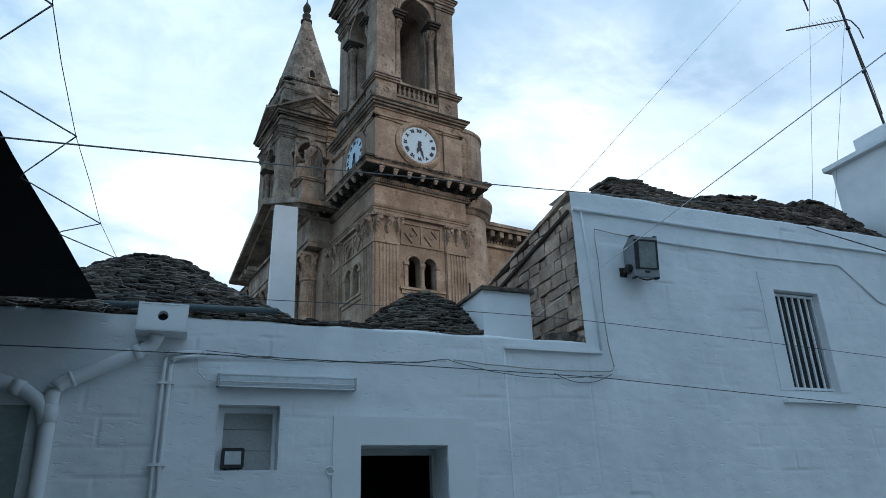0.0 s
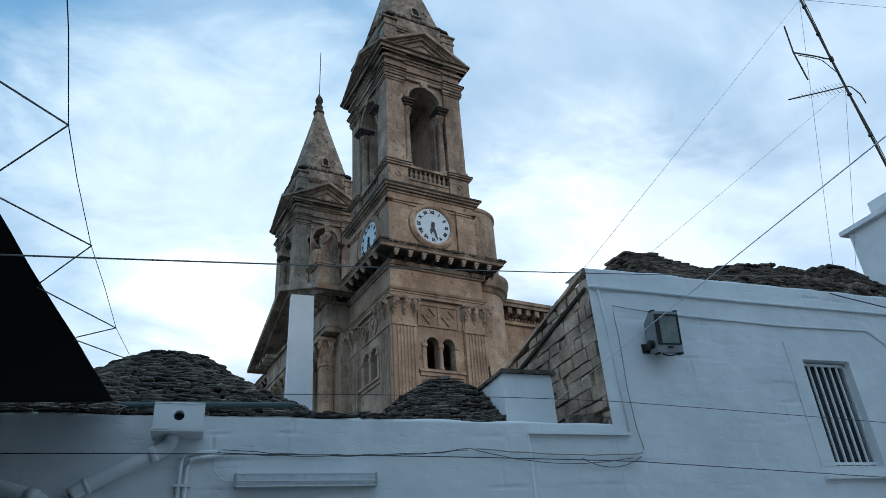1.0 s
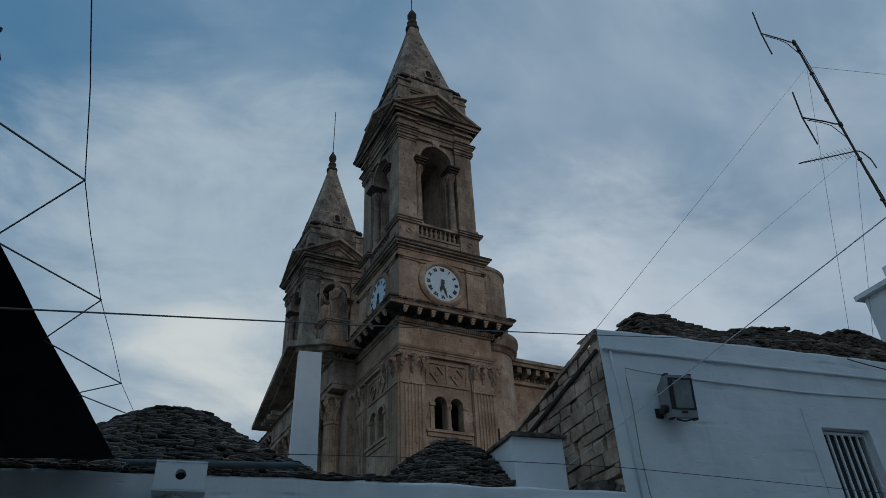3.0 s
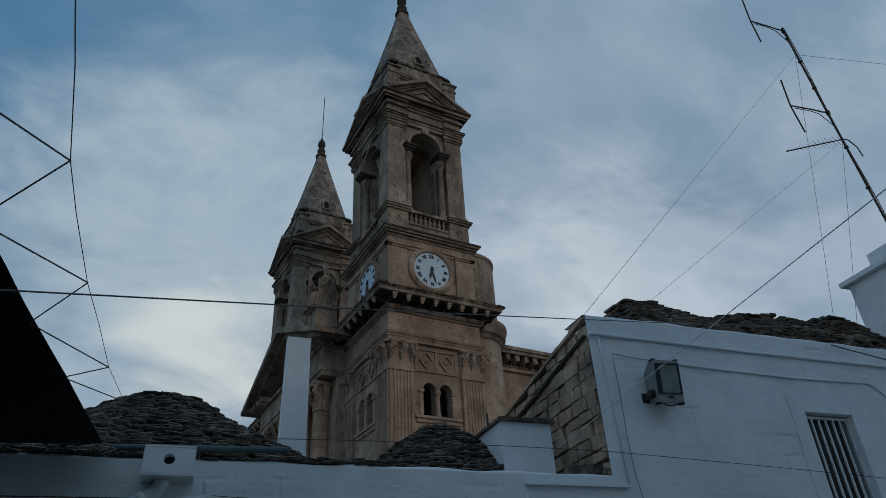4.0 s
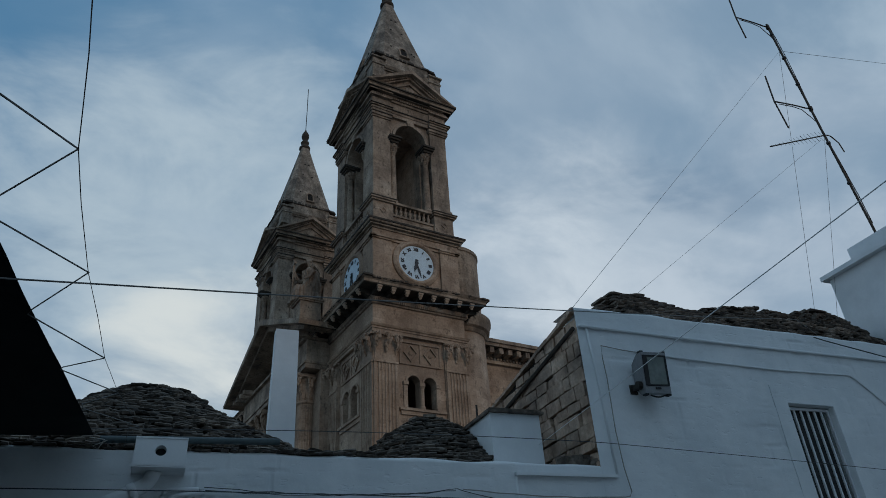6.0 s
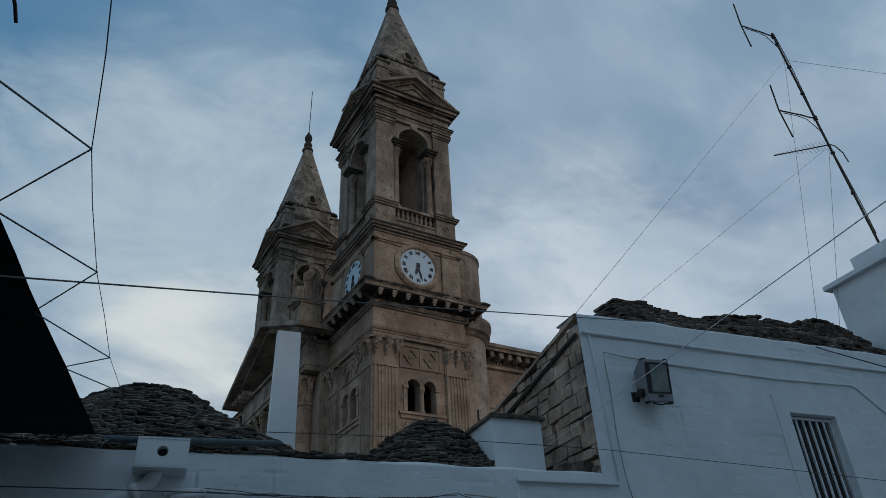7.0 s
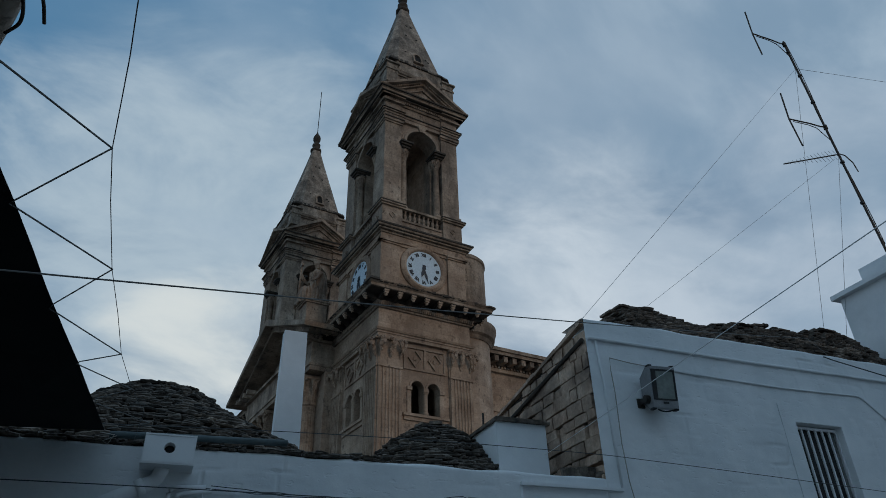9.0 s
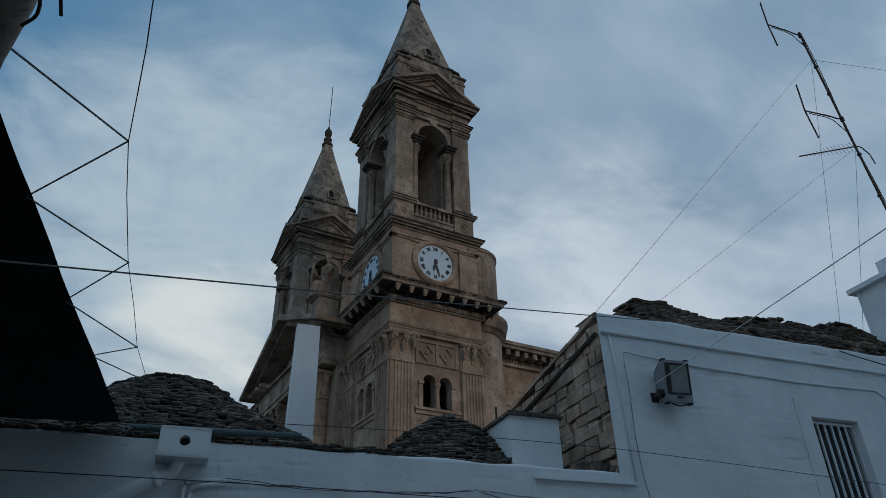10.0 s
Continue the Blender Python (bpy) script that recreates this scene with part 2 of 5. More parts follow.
def part(name, bm, mat, parent=None, label="", smooth=False):
    me = bpy.data.meshes.new(name)
    bmesh.ops.recalc_face_normals(bm, faces=bm.faces[:])
    bm.to_mesh(me)
    bm.free()
    me.materials.append(mat)
    if smooth:
        for p in me.polygons:
            p.use_smooth = True
    ob = new(name, me)
    if parent:
        ob.parent = parent
    if label:
        ob["label"] = label
    return ob


def turn(k):
    return Matrix.Rotation(-math.pi / 2 * k, 4, "Z")


def box(bm, x0, x1, y0, y1, z0, z1, m=None, taper=None):
    """A box; taper: (dx, dy) by which the top is smaller on each side."""
    dx, dy = taper or (0, 0)
    co = [(x0, y0, z0), (x1, y0, z0), (x1, y1, z0), (x0, y1, z0), (x0 + dx, y0 + dy, z1), (x1 - dx, y0 + dy, z1), (x1 - dx, y1 - dy, z1), (x0 + dx, y1 - dy, z1)]
    v = [bm.verts.new(m @ Vector(c) if m else c) for c in co]
    for f in ((0, 3, 2, 1), (4, 5, 6, 7), (0, 1, 5, 4), (1, 2, 6, 5), (2, 3, 7, 6), (3, 0, 4, 7)):
        bm.faces.new([v[i] for i in f])
    return v


def fbox(bm, k, s0, s1, d0, d1, z0, z1, taper=None):
    """A box on face k of a tower: along the face, out from the axis, up."""
    return box(bm, s0, s1, -d1, -d0, z0, z1, turn(k), taper)


def ring(bm, half, z0, z1, inner=None, flare=0.0):
    """A square slab round the axis, wider by flare at its top."""
    box(bm, -half, half, -half, half, z0, z1, None, (-flare, -flare))


def extrude(bm, pts, y0, y1, m=None):
    """A prism of the outline pts (x, z) from y0 to y1."""
    a = [bm.verts.new(m @ Vector((x, y0, z)) if m else (x, y0, z)) for x, z in pts]
    b = [bm.verts.new(m @ Vector((x, y1, z)) if m else (x, y1, z)) for x, z in pts]
    n = len(pts)
    caps = [bm.faces.new(a), bm.faces.new(b[::-1])]
    for i in range(n):
        bm.faces.new((a[i], b[i], b[(i + 1) % n], a[(i + 1) % n]))
    if n > 4:
        bmesh.ops.triangulate(bm, faces=caps)


def lathe(bm, prof, seg=16, m=None, flute=0.0):
    """A turned solid from (radius, z) rows; flute: how deep every second side lies."""
    rows = []
    for r, z in prof:
        row = []
        for i in range(seg):
            a = 2 * math.pi * i / seg
            q = r * (1 - flute * (i % 2))
            c = Vector((q * math.cos(a), q * math.sin(a), z))
            row.append(bm.verts.new(m @ c if m else c))
        rows.append(row)
    for a, b in zip(rows, rows[1:]):
        for i in range(seg):
            bm.faces.new((a[i], a[(i + 1) % seg], b[(i + 1) % seg], b[i]))
    bm.faces.new(rows[0][::-1])
    bm.faces.new(rows[-1])


def tube(bm, pts, r, seg=6, m=None):
    """A round bar along pts."""
    pts = [Vector(p) for p in pts]
    if m:
        pts = [m @ p for p in pts]
    rows = []
    for i, p in enumerate(pts):
        d = (pts[min(i + 1, len(pts) - 1)] - pts[max(i - 1, 0)]).normalized()
        u = d.cross(Vector((0, 0, 1)) if abs(d.z) < 0.9 else Vector((1, 0, 0))).normalized()
        w = d.cross(u)
        rows.append([bm.verts.new(p + r * (math.cos(2 * math.pi * j / seg) * u + math.sin(2 * math.pi * j / seg) * w)) for j in range(seg)])
    for a, b in zip(rows, rows[1:]):
        for j in range(seg):
            bm.faces.new((a[j], a[(j + 1) % seg], b[(j + 1) % seg], b[j]))
    bm.faces.new(rows[0][::-1])
    bm.faces.new(rows[-1])


def bend(pts, steps=4):
    """A polyline with its corners rounded."""
    pts = [Vector(p) for p in pts]
    out = [pts[0]]
    for a, b, c in zip(pts, pts[1:], pts[2:]):
        r = min(0.07, (a - b).length / 2, (c - b).length / 2)
        p, q = b + (a - b).normalized() * r, b + (c - b).normalized() * r
        for i in range(steps + 1):
            t = i / steps
            out.append((1 - t) ** 2 * p + 2 * t * (1 - t) * b + t * t * q)
    return out + [pts[-1]]


def sag(a, b, drop, n=14, wob=0.0):
    a, b = Vector(a), Vector(b)
    rnd = random.Random(7)
    return [a.lerp(b, i / n) - Vector((0, 0, 4 * drop * (i / n) * (1 - i / n) + (rnd.uniform(-wob, wob) if 0 < i < n else 0))) for i in range(n + 1)]


def arch_wall(bm, s0, s1, z0, z1, holes, y0, y1, m, steps=12):
    """A wall piece in upright strips over arched openings (centre, radius, springing) that cut its lower edge."""
    edge = [(s0, z0)]
    for c, r, zs in holes:
        edge.append((c - r, z0))
        edge += [(c - r * math.cos(math.pi * i / steps), zs + r * math.sin(math.pi * i / steps)) for i in range(steps + 1)]
        edge.append((c + r, z0))
    edge.append((s1, z0))
    cols = [[bm.verts.new(m @ Vector((x, y, q))) for q in (z, z1) for y in (y0, y1)] for x, z in edge]
    for (xa, _), (xb, _), a, b in zip(edge, edge[1:], cols, cols[1:]):
        bm.faces.new((a[0], b[0], b[1], a[1]))
        if xb - xa > 1e-5:
            bm.faces.new((a[2], a[3], b[3], b[2]))
            bm.faces.new((a[0], a[2], b[2], b[0]))
            bm.faces.new((a[1], b[1], b[3], a[3]))
    for c in (cols[0], cols[-1]):
        bm.faces.new((c[0], c[1], c[3], c[2]))


def arc_band(bm, c, zs, r0, r1, y0, y1, m, steps=12):
    """A half ring round an arch."""
    def at(r, i, y):
        return bm.verts.new(m @ Vector((c - r * math.cos(math.pi * i / steps), y, zs + r * math.sin(math.pi * i / steps))))
    rows = [[at(r, i, y) for r, y in ((r0, y0), (r1, y0), (r1, y1), (r0, y1))] for i in range(steps + 1)]
    for a, b in zip(rows, rows[1:]):
        for j in range(4):
            bm.faces.new((a[j], a[(j + 1) % 4], b[(j + 1) % 4], b[j]))
    bm.faces.new(rows[0])
    bm.faces.new(rows[-1][::-1])


# ---- ground ----
bm = bmesh.new()
box(bm, -2000, 2000, -2000, 2000, -0.3, 0)
tagged(part("ground", bm, PAVE), "unseen dark ground that runs on to the horizon", "ground", kind="structure")

# unseen floor, kept pale to throw light up at beam, cloth and walls
FLAG = material("pale_bounce_flagstone", [(0.22, 0.21, 0.195), (0.34, 0.33, 0.305)], 0.75, 1.2, 14, 0.3, stains=(0.16, 0.15, 0.14), stain_scale=0.7)
bm = bmesh.new()
box(bm, -3.2, 12.4, -6.0, 6.5, -0.1, 0.012)
tagged(part("pavement", bm, FLAG), "unseen pale courtyard floor added to bounce light onto walls and beam", "paving", kind="structure")

# ---- church ----
TURN = Matrix.Rotation(radians(9.3), 4, "Z")
AXIS = Matrix.Translation((9.85, 31.25, -0.05)) @ TURN
DEEPER = Matrix.Diagonal((1, 1.09, 1, 1))
AXIS_NEAR = AXIS @ Matrix.Translation((0, 0.22, 0)) @ DEEPER
AXIS_FAR = AXIS @ Matrix.Translation((0.2, 17.55, 0))


def leaf(bm, m, w, h, out):
    """An acanthus leaf that stands at the origin, leans out to -y and curls over at its tip."""
    rows = []
    for i in range(6):
        t = i / 5
        y = -out * (0.25 * t + 0.75 * t ** 3) - 0.02
        z = h * (t if t < 0.81 else 0.81 + 0.11 * (t - 0.81) / 0.19 * -0.4)
        half = w / 2 * (0.75 + 0.5 * math.sin(math.pi * min(1, t * 1.05))) * (1 if t < 0.9 else 0.55)
        row = []
        for j in range(5):
            a = j / 2 - 1
            row.append(bm.verts.new(m @ Vector((a * half, y - 0.05 * (1 - a * a) + (0.03 if j in (1, 3) else 0), z))))
        rows.append(row)
    back = [[bm.verts.new(v.co + (m.to_3x3() @ Vector((0, 0.05, -0.02)))) for v in row] for row in rows]
    for a, b in zip(rows, rows[1:]):
        for j in range(4):
            bm.faces.new((a[j], a[j + 1], b[j + 1], b[j]))
    for a, b in zip(back, back[1:]):
        for j in range(4):
            bm.faces.new((a[j], b[j], b[j + 1], a[j + 1]))
    for j in range(4):
        bm.faces.new((rows[-1][j], rows[-1][j + 1], back[-1][j + 1], back[-1][j]))
    for j in (0, 4):
        for i in range(5):
            bm.faces.new((rows[i][j], rows[i + 1][j], back[i + 1][j], back[i][j]))


def lobe(bm, m, r, seed):
    """A lump of carved foliage: a small uneven ball."""
    rows = []
    for i in range(5):
        a = math.pi * (i + 0.5) / 5
        row = []
        for j in range(7):
            b = 2 * math.pi * j / 7
            v = Vector((math.sin(a) * math.cos(b), math.sin(a) * math.sin(b), math.cos(a)))
            row.append(bm.verts.new(m @ (v * r * (1 + 0.55 * noise.noise(v * 1.9 + Vector((seed, 0, 0)))))))
        rows.append(row)
    for a, b in zip(rows, rows[1:]):
        for j in range(7):
            bm.faces.new((a[j], a[(j + 1) % 7], b[(j + 1) % 7], b[j]))
    bm.faces.new(rows[0])
    bm.faces.new(rows[-1][::-1])


def volute(bm, m, r):
    """A scroll that winds in to an eye, in the x-z plane."""
    tube(bm, [((r * (1 - 0.075 * i)) * math.cos(0.62 * i), -0.02 - 0.012 * i, (r * (1 - 0.075 * i)) * math.sin(0.62 * i)) for i in range(12)], r * 0.24, 6, m)
    lobe(bm, m @ Matrix.Translation((0, -0.1, 0)), r * 0.3, r * 31)


def foliage(bm, m, h, seed):
    """A hanging cluster of scrolls and leaf lobes that narrows downwards; h is its height, -y is out."""
    rnd = random.Random(seed)
    for a in (-1, 1):
        volute(bm, m @ Matrix.Translation((a * 0.09, -0.26, h - 0.1)) @ Matrix.Rotation(a * 0.4, 4, "Z") @ Matrix.Scale(a, 4, (1, 0, 0)), 0.11)
    for i in range(12):
        t = i / 11
        w = 0.02 + 0.13 * t ** 1.5
        q = Matrix.Translation((rnd.uniform(-w, w), -0.03 - 0.26 * t + rnd.uniform(-0.03, 0.03), h * (0.06 + 0.72 * t) + rnd.uniform(-0.03, 0.03)))
        lobe(bm, m @ q @ Matrix.Rotation(rnd.uniform(-0.6, 0.6), 4, "Y") @ Matrix.Diagonal((0.8, 0.7, 1.5, 1)), (0.05 + 0.065 * t) * rnd.uniform(0.8, 1.2), rnd.uniform(0, 50))


def capital(bm, k, s0, s1, d, z0, z1):
    """A leafy capital on face k between s0 and s1."""
    h, w = z1 - z0, s1 - s0
    fbox(bm, k, s0 + 0.06, s1 - 0.06, d - 0.12, d + 0.02, z0, z1)
    fbox(bm, k, s0 - 0.06, s1 + 0.06, d - 0.12, d + 0.15, z1 - 0.09, z1)
    fbox(bm, k, s0 - 0.02, s1 + 0.02, d - 0.1, d + 0.07, z0 - 0.06, z0 + 0.02)
    lobe(bm, turn(k) @ Matrix.Translation((s0 + w / 2, -d - 0.16, z1 - 0.04)), 0.11, k)
    for i, t in enumerate((0.06, 0.5, 0.94)):
        foliage(bm, turn(k) @ Matrix.Translation((s0 + w * t, -d - 0.03, z0 + h * 0.3)), h * 0.62, 7 * k + i + s0)


def numeral(text, size):
    """A flat solid of the letters, centred, in the x-z plane and facing -y."""
    cu = bpy.data.curves.new("numeral", "FONT")
    cu.body, cu.size, cu.align_x, cu.align_y, cu.extrude = text, size, "CENTER", "CENTER", 0.012
    cu.offset = 0.014
    ob = bpy.data.objects.new("numeral", cu)
    scene.collection.objects.link(ob)
    bpy.context.view_layer.update()
    me = bpy.data.meshes.new_from_object(ob.evaluated_get(bpy.context.evaluated_depsgraph_get()))
    bpy.data.objects.remove(ob)
    return me


NUMERALS = [numeral(t, 0.25) for t in ("I", "II", "III", "IIII", "V", "VI", "VII", "VIII", "IX", "X", "XI", "XII")]


def clock(tower, k):
    face = turn(k) @ Matrix.Translation((0, -2.36, 19.12)) @ Matrix.Rotation(math.pi / 2, 4, "X")
    bm = bmesh.new()
    lathe(bm, [(0.99, 0.0), (0.99, 0.05), (1.07, 0.17), (1.2, 0.17), (1.22, 0.11), (1.33, 0.11), (1.34, 0.0)], 48, face)
    part("clock_surround", bm, STONE, tower, "round moulded stone frame", True)
    bm = bmesh.new()
    lathe(bm, [(1.0, 0.03), (1.0, 0.07)], 48, face)
    dial = part("clock_dial", bm, DIAL, tower, "pale blue-white dial with black Roman numerals")
    for i, me in enumerate(NUMERALS):
        a = -2 * math.pi * (i + 1) / 12
        m = face @ Matrix.Translation((0, 0, 0.08)) @ Matrix.Rotation(a, 4, "Z") @ Matrix.Translation((0, 0.79, 0)) @ Matrix.Diagonal((0.9, 0.95, 1, 1))
        ob = new("numeral", me)
        if not me.materials:
            me.materials.append(INK)
        ob.parent, ob.matrix_basis = dial, m
    for minutes, length, w in ((27.3, 0.86, 0.036), (6.5 * 5, 0.56, 0.06)):
        bm = bmesh.new()
        m = face @ Matrix.Translation((0, 0, 0.105)) @ Matrix.Rotation(-2 * math.pi * minutes / 60, 4, "Z") @ Matrix.Rotation(-math.pi / 2, 4, "X")
        extrude(bm, [(-w, -0.2), (w, -0.2), (w * 0.6, 0.0), (w * 1.5, length * 0.55), (0, length), (-w * 1.5, length * 0.55), (-w * 0.6, 0.0)], -0.012, 0.012, m)
        lathe(bm, [(0.11, 0.0), (0.11, 0.025)], 14, face @ Matrix.Translation((0, 0, 0.095)))
        part("clock_hand", bm, INK, dial)


def bell_tower():
    tower = thing("bell_tower", AXIS_NEAR, "tall warm limestone bell tower with clock, arched belfry and spire", "bell tower", "church towers")
    corners = [(a, b) for a in (-1, 1) for b in (-1, 1)]

    def span(a, lo, hi):
        return (lo, hi) if a > 0 else (-hi, -lo)

    # lower stage: corner piers, walls with twin arched windows
    for a, b in corners:
        bm = bmesh.new()
        box(bm, *span(a, 1.28, 2.5), *span(b, 1.28, 2.5), 0, 14.85)
        box(bm, *span(a, 1.2, 2.64), *span(b, 1.2, 2.64), 0, 7.6)
        part("corner_pier", bm, STONE, tower)
    for k in range(4):
        bm = bmesh.new()
        fbox(bm, k, -1.28, 1.28, 2.0, 2.4, 0, 11.4)
        for s0, s1 in ((-1.28, -0.75), (-0.11, 0.11), (0.75, 1.28)):
            fbox(bm, k, s0, s1, 2.0, 2.4, 11.4, 12.62)
        arch_wall(bm, -1.28, 1.28, 12.62, 14.85, [(-0.43, 0.32, 12.66), (0.43, 0.32, 12.66)], -2.4, -2.0, turn(k))
        part("stage_wall", bm, STONE, tower)
        bm = bmesh.new()
        for c in (-0.43, 0.43):
            arc_band(bm, c, 12.66, 0.33, 0.425, -2.47, -2.38, turn(k))
        for s in (-0.86, 0, 0.86):
            fbox(bm, k, s - 0.13, s + 0.13, 2.3, 2.52, 12.5, 12.66)
            if s:
                fbox(bm, k, s - 0.1, s + 0.1, 2.38, 2.46, 11.4, 12.5)
            else:
                lathe(bm, [(0.15, 11.4), (0.15, 11.5), (0.11, 11.56), (0.1, 12.36), (0.16, 12.5)], 14, turn(k) @ Matrix.Translation((0, -2.42, 0)))
        fbox(bm, k, -1.2, 1.2, 2.3, 2.56, 11.28, 11.4)
        fbox(bm, k, -1.12, 1.12, 2.38, 2.48, 11.1, 11.28)
        part("twin_window", bm, STONE, tower, "twin round-arched window with a small central column")
        bm = bmesh.new()
        fbox(bm, k, -1.13, 1.13, 2.38, 2.46, 14.58, 14.68)
        fbox(bm, k, -1.13, 1.13, 2.38, 2.46, 13.5, 13.6)
        for s in (-1.07, 0, 1.07):
            fbox(bm, k, s - 0.06, s + 0.06, 2.38, 2.455, 13.59, 14.59)
        panel = part("carved_panel", bm, STONE, tower, "carved panel with two diamonds and rosettes")
        for c in (-0.53, 0.53):
            bm = bmesh.new()
            loops = [[bm.verts.new(turn(k) @ Vector((c + r * 0.85 * math.cos(math.pi / 2 * q), -y, 14.09 + r * math.sin(math.pi / 2 * q)))) for q in range(4)] for r, y in ((0.45, 2.39), (0.45, 2.48), (0.36, 2.48), (0.36, 2.39))]
            for o, n in zip(loops, loops[1:]):
                for q in range(4):
                    bm.faces.new((o[q], o[(q + 1) % 4], n[(q + 1) % 4], n[q]))
            part("diamond", bm, STONE, panel)
            bm = bmesh.new()
            for q in range(3):
                m = turn(k) @ Matrix.Translation((c, -2.4, 14.09)) @ Matrix.Rotation(math.pi / 3 * q, 4, "Y")
                box(bm, -0.11, 0.11, -0.05, 0, -0.025, 0.025, m)
            part("rosette", bm, STONE, panel)
        for a in (-1, 1):
            s0, s1 = span(a, 1.3, 2.5)
            bm = bmesh.new()
            flutes = [(s0, -2.49), (s0, -2.58), (s0 + 0.1, -2.58)]
            for i in range(6):
                c = s0 + 0.1 + (s1 - s0 - 0.2) * (i + 0.5) / 6
                flutes += [(c - 0.055, -2.58), (c - 0.04, -2.535), (c, -2.52), (c + 0.04, -2.535), (c + 0.055, -2.58)]
            flutes += [(s1 - 0.1, -2.58), (s1, -2.58), (s1, -2.49)]
            lo = [bm.verts.new(turn(k) @ Vector((x, y, 7.7))) for x, y in flutes]
            hi = [bm.verts.new(turn(k) @ Vector((x, y, 13.4))) for x, y in flutes]
            for i in range(len(lo) - 1):
                bm.faces.new((lo[i], lo[i + 1], hi[i + 1], hi[i]))
            fbox(bm, k, s0 - 0.03, s1 + 0.03, 2.49, 2.62, 13.36, 13.45)
            fbox(bm, k, s0 - 0.05, s1 + 0.05, 2.49, 2.66, 7.6, 7.9)
            part("fluted_pilaster", bm, STONE, tower)
            bm = bmesh.new()
            capital(bm, k, s0, s1, 2.52, 13.45, 14.8)
            part("capital", bm, STONE, tower, "leafy carved capital")
    bm = bmesh.new()
    ring(bm, 2.57, 14.85, 15.02)
    ring(bm, 2.61, 15.02, 15.12)
    ring(bm, 2.66, 15.12, 15.22, None, 0.06)
    ring(bm, 2.53, 15.22, 16.3)
    part("entablature", bm, STONE, tower)
    bm = bmesh.new()
    ring(bm, 2.62, 16.3, 16.36, None, 0.04)
    ring(bm, 2.68, 16.52, 16.6, None, 0.05)
    ring(bm, 3.38, 16.9, 17.04)
    ring(bm, 3.4, 17.04, 17.16, None, 0.12)
    for k in range(4):
        for i in range(46):
            s = -2.66 + 5.32 * (i + 0.5) / 46
            fbox(bm, k, s - 0.036, s + 0.036, 2.5, 2.72, 16.38, 16.52)
    cornice = part("main_cornice", bm, STONE_GREY, tower, "deep stained bracketed cornice with a dark-coloured underside")
    # dark bodies and pale ends: shade and light put into the brackets' colour
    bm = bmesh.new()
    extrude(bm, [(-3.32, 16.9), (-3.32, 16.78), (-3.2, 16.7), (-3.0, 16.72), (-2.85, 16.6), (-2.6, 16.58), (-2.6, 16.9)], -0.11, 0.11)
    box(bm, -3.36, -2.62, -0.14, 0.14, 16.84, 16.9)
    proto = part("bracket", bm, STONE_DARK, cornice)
    bm = bmesh.new()
    box(bm, -3.37, -3.25, -0.125, 0.125, 16.76, 16.84)
    box(bm, -3.33, -3.2, -0.1, 0.1, 16.66, 16.76)
    lobe(bm, Matrix.Translation((-3.24, 0, 16.64)), 0.085, 3)
    tip = part("bracket_scroll", bm, STONE, cornice, "carved bracket end, coloured pale as the lit tip")
    tip.matrix_basis = turn(0) @ Matrix.Translation((-2.55, 0, 0)) @ Matrix.Rotation(math.pi / 2, 4, "Z")
    # dark sheet that paints the shade under the cornice
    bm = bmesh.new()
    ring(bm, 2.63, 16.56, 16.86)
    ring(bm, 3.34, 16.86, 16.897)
    part("soffit", bm, STONE_DARK, cornice, "underside coloured dark for its shade")
    # ragged, lichen-covered top edge
    bm = bmesh.new()
    rnd = random.Random(41)
    for k in range(4):
        for i in range(44):
            c = -3.45 + 6.9 * i / 43 + rnd.uniform(-0.05, 0.05)
            out = 3.5 + rnd.uniform(-0.05, 0.03)
            fbox(bm, k, c - rnd.uniform(0.06, 0.13), c + rnd.uniform(0.06, 0.13), out - 0.5, out, 17.11 + rnd.uniform(-0.03, 0.02), 17.18 + rnd.uniform(0.0, 0.06), (0.03, 0.04))
    part("weathered_edge", bm, STONE_DARK, cornice, "ragged blackened top edge")
    proto.matrix_basis = turn(0) @ Matrix.Translation((-2.55, 0, 0)) @ Matrix.Rotation(math.pi / 2, 4, "Z")
    for k in range(4):
        for i in range(8):
            if k or i:
                for piece in (proto, tip):
                    ob = piece.copy()
                    scene.collection.objects.link(ob)
                    ob.matrix_basis = turn(k) @ Matrix.Translation((-2.55 + 5.1 * i / 7, 0, 0)) @ Matrix.Rotation(math.pi / 2, 4, "Z")

    # clock stage
    bm = bmesh.new()
    ring(bm, 2.36, 17.1, 20.65)
    ring(bm, 2.56, 17.1, 17.5)
    ring(bm, 2.5, 20.25, 20.62)
    for a, b in corners:
        box(bm, *span(a, 1.42, 2.48), *span(b, 1.42, 2.48), 17.5, 20.3)
    part("clock_stage", bm, STONE, tower)
    for k in (0, 1):
        clock(tower, k)
    bm = bmesh.new()
    ring(bm, 2.56, 20.62, 20.74)
    ring(bm, 2.7, 20.74, 20.86)
    ring(bm, 2.78, 20.86, 21.0, None, 0.06)
    part("clock_cornice", bm, STONE_GREY, tower)
    bm = bmesh.new()
    ring(bm, 2.855, 20.95, 21.05)
    ring(bm, 2.735, 20.82, 20.865)
    part("drip_edge", bm, STONE_DARK, tower, "thin dark cornice edge")

    # pedestals and balustrades
    bm = bmesh.new()
    ring(bm, 2.3, 21.0, 21.75)
    part("belfry_floor", bm, STONE_GREY, tower)
    for a, b in corners:
        bm = bmesh.new()
        box(bm, *span(a, 1.2, 2.5), *span(b, 1.2, 2.5), 21.0, 21.3)
        box(bm, *span(a, 1.25, 2.42), *span(b, 1.25, 2.42), 21.3, 22.42)
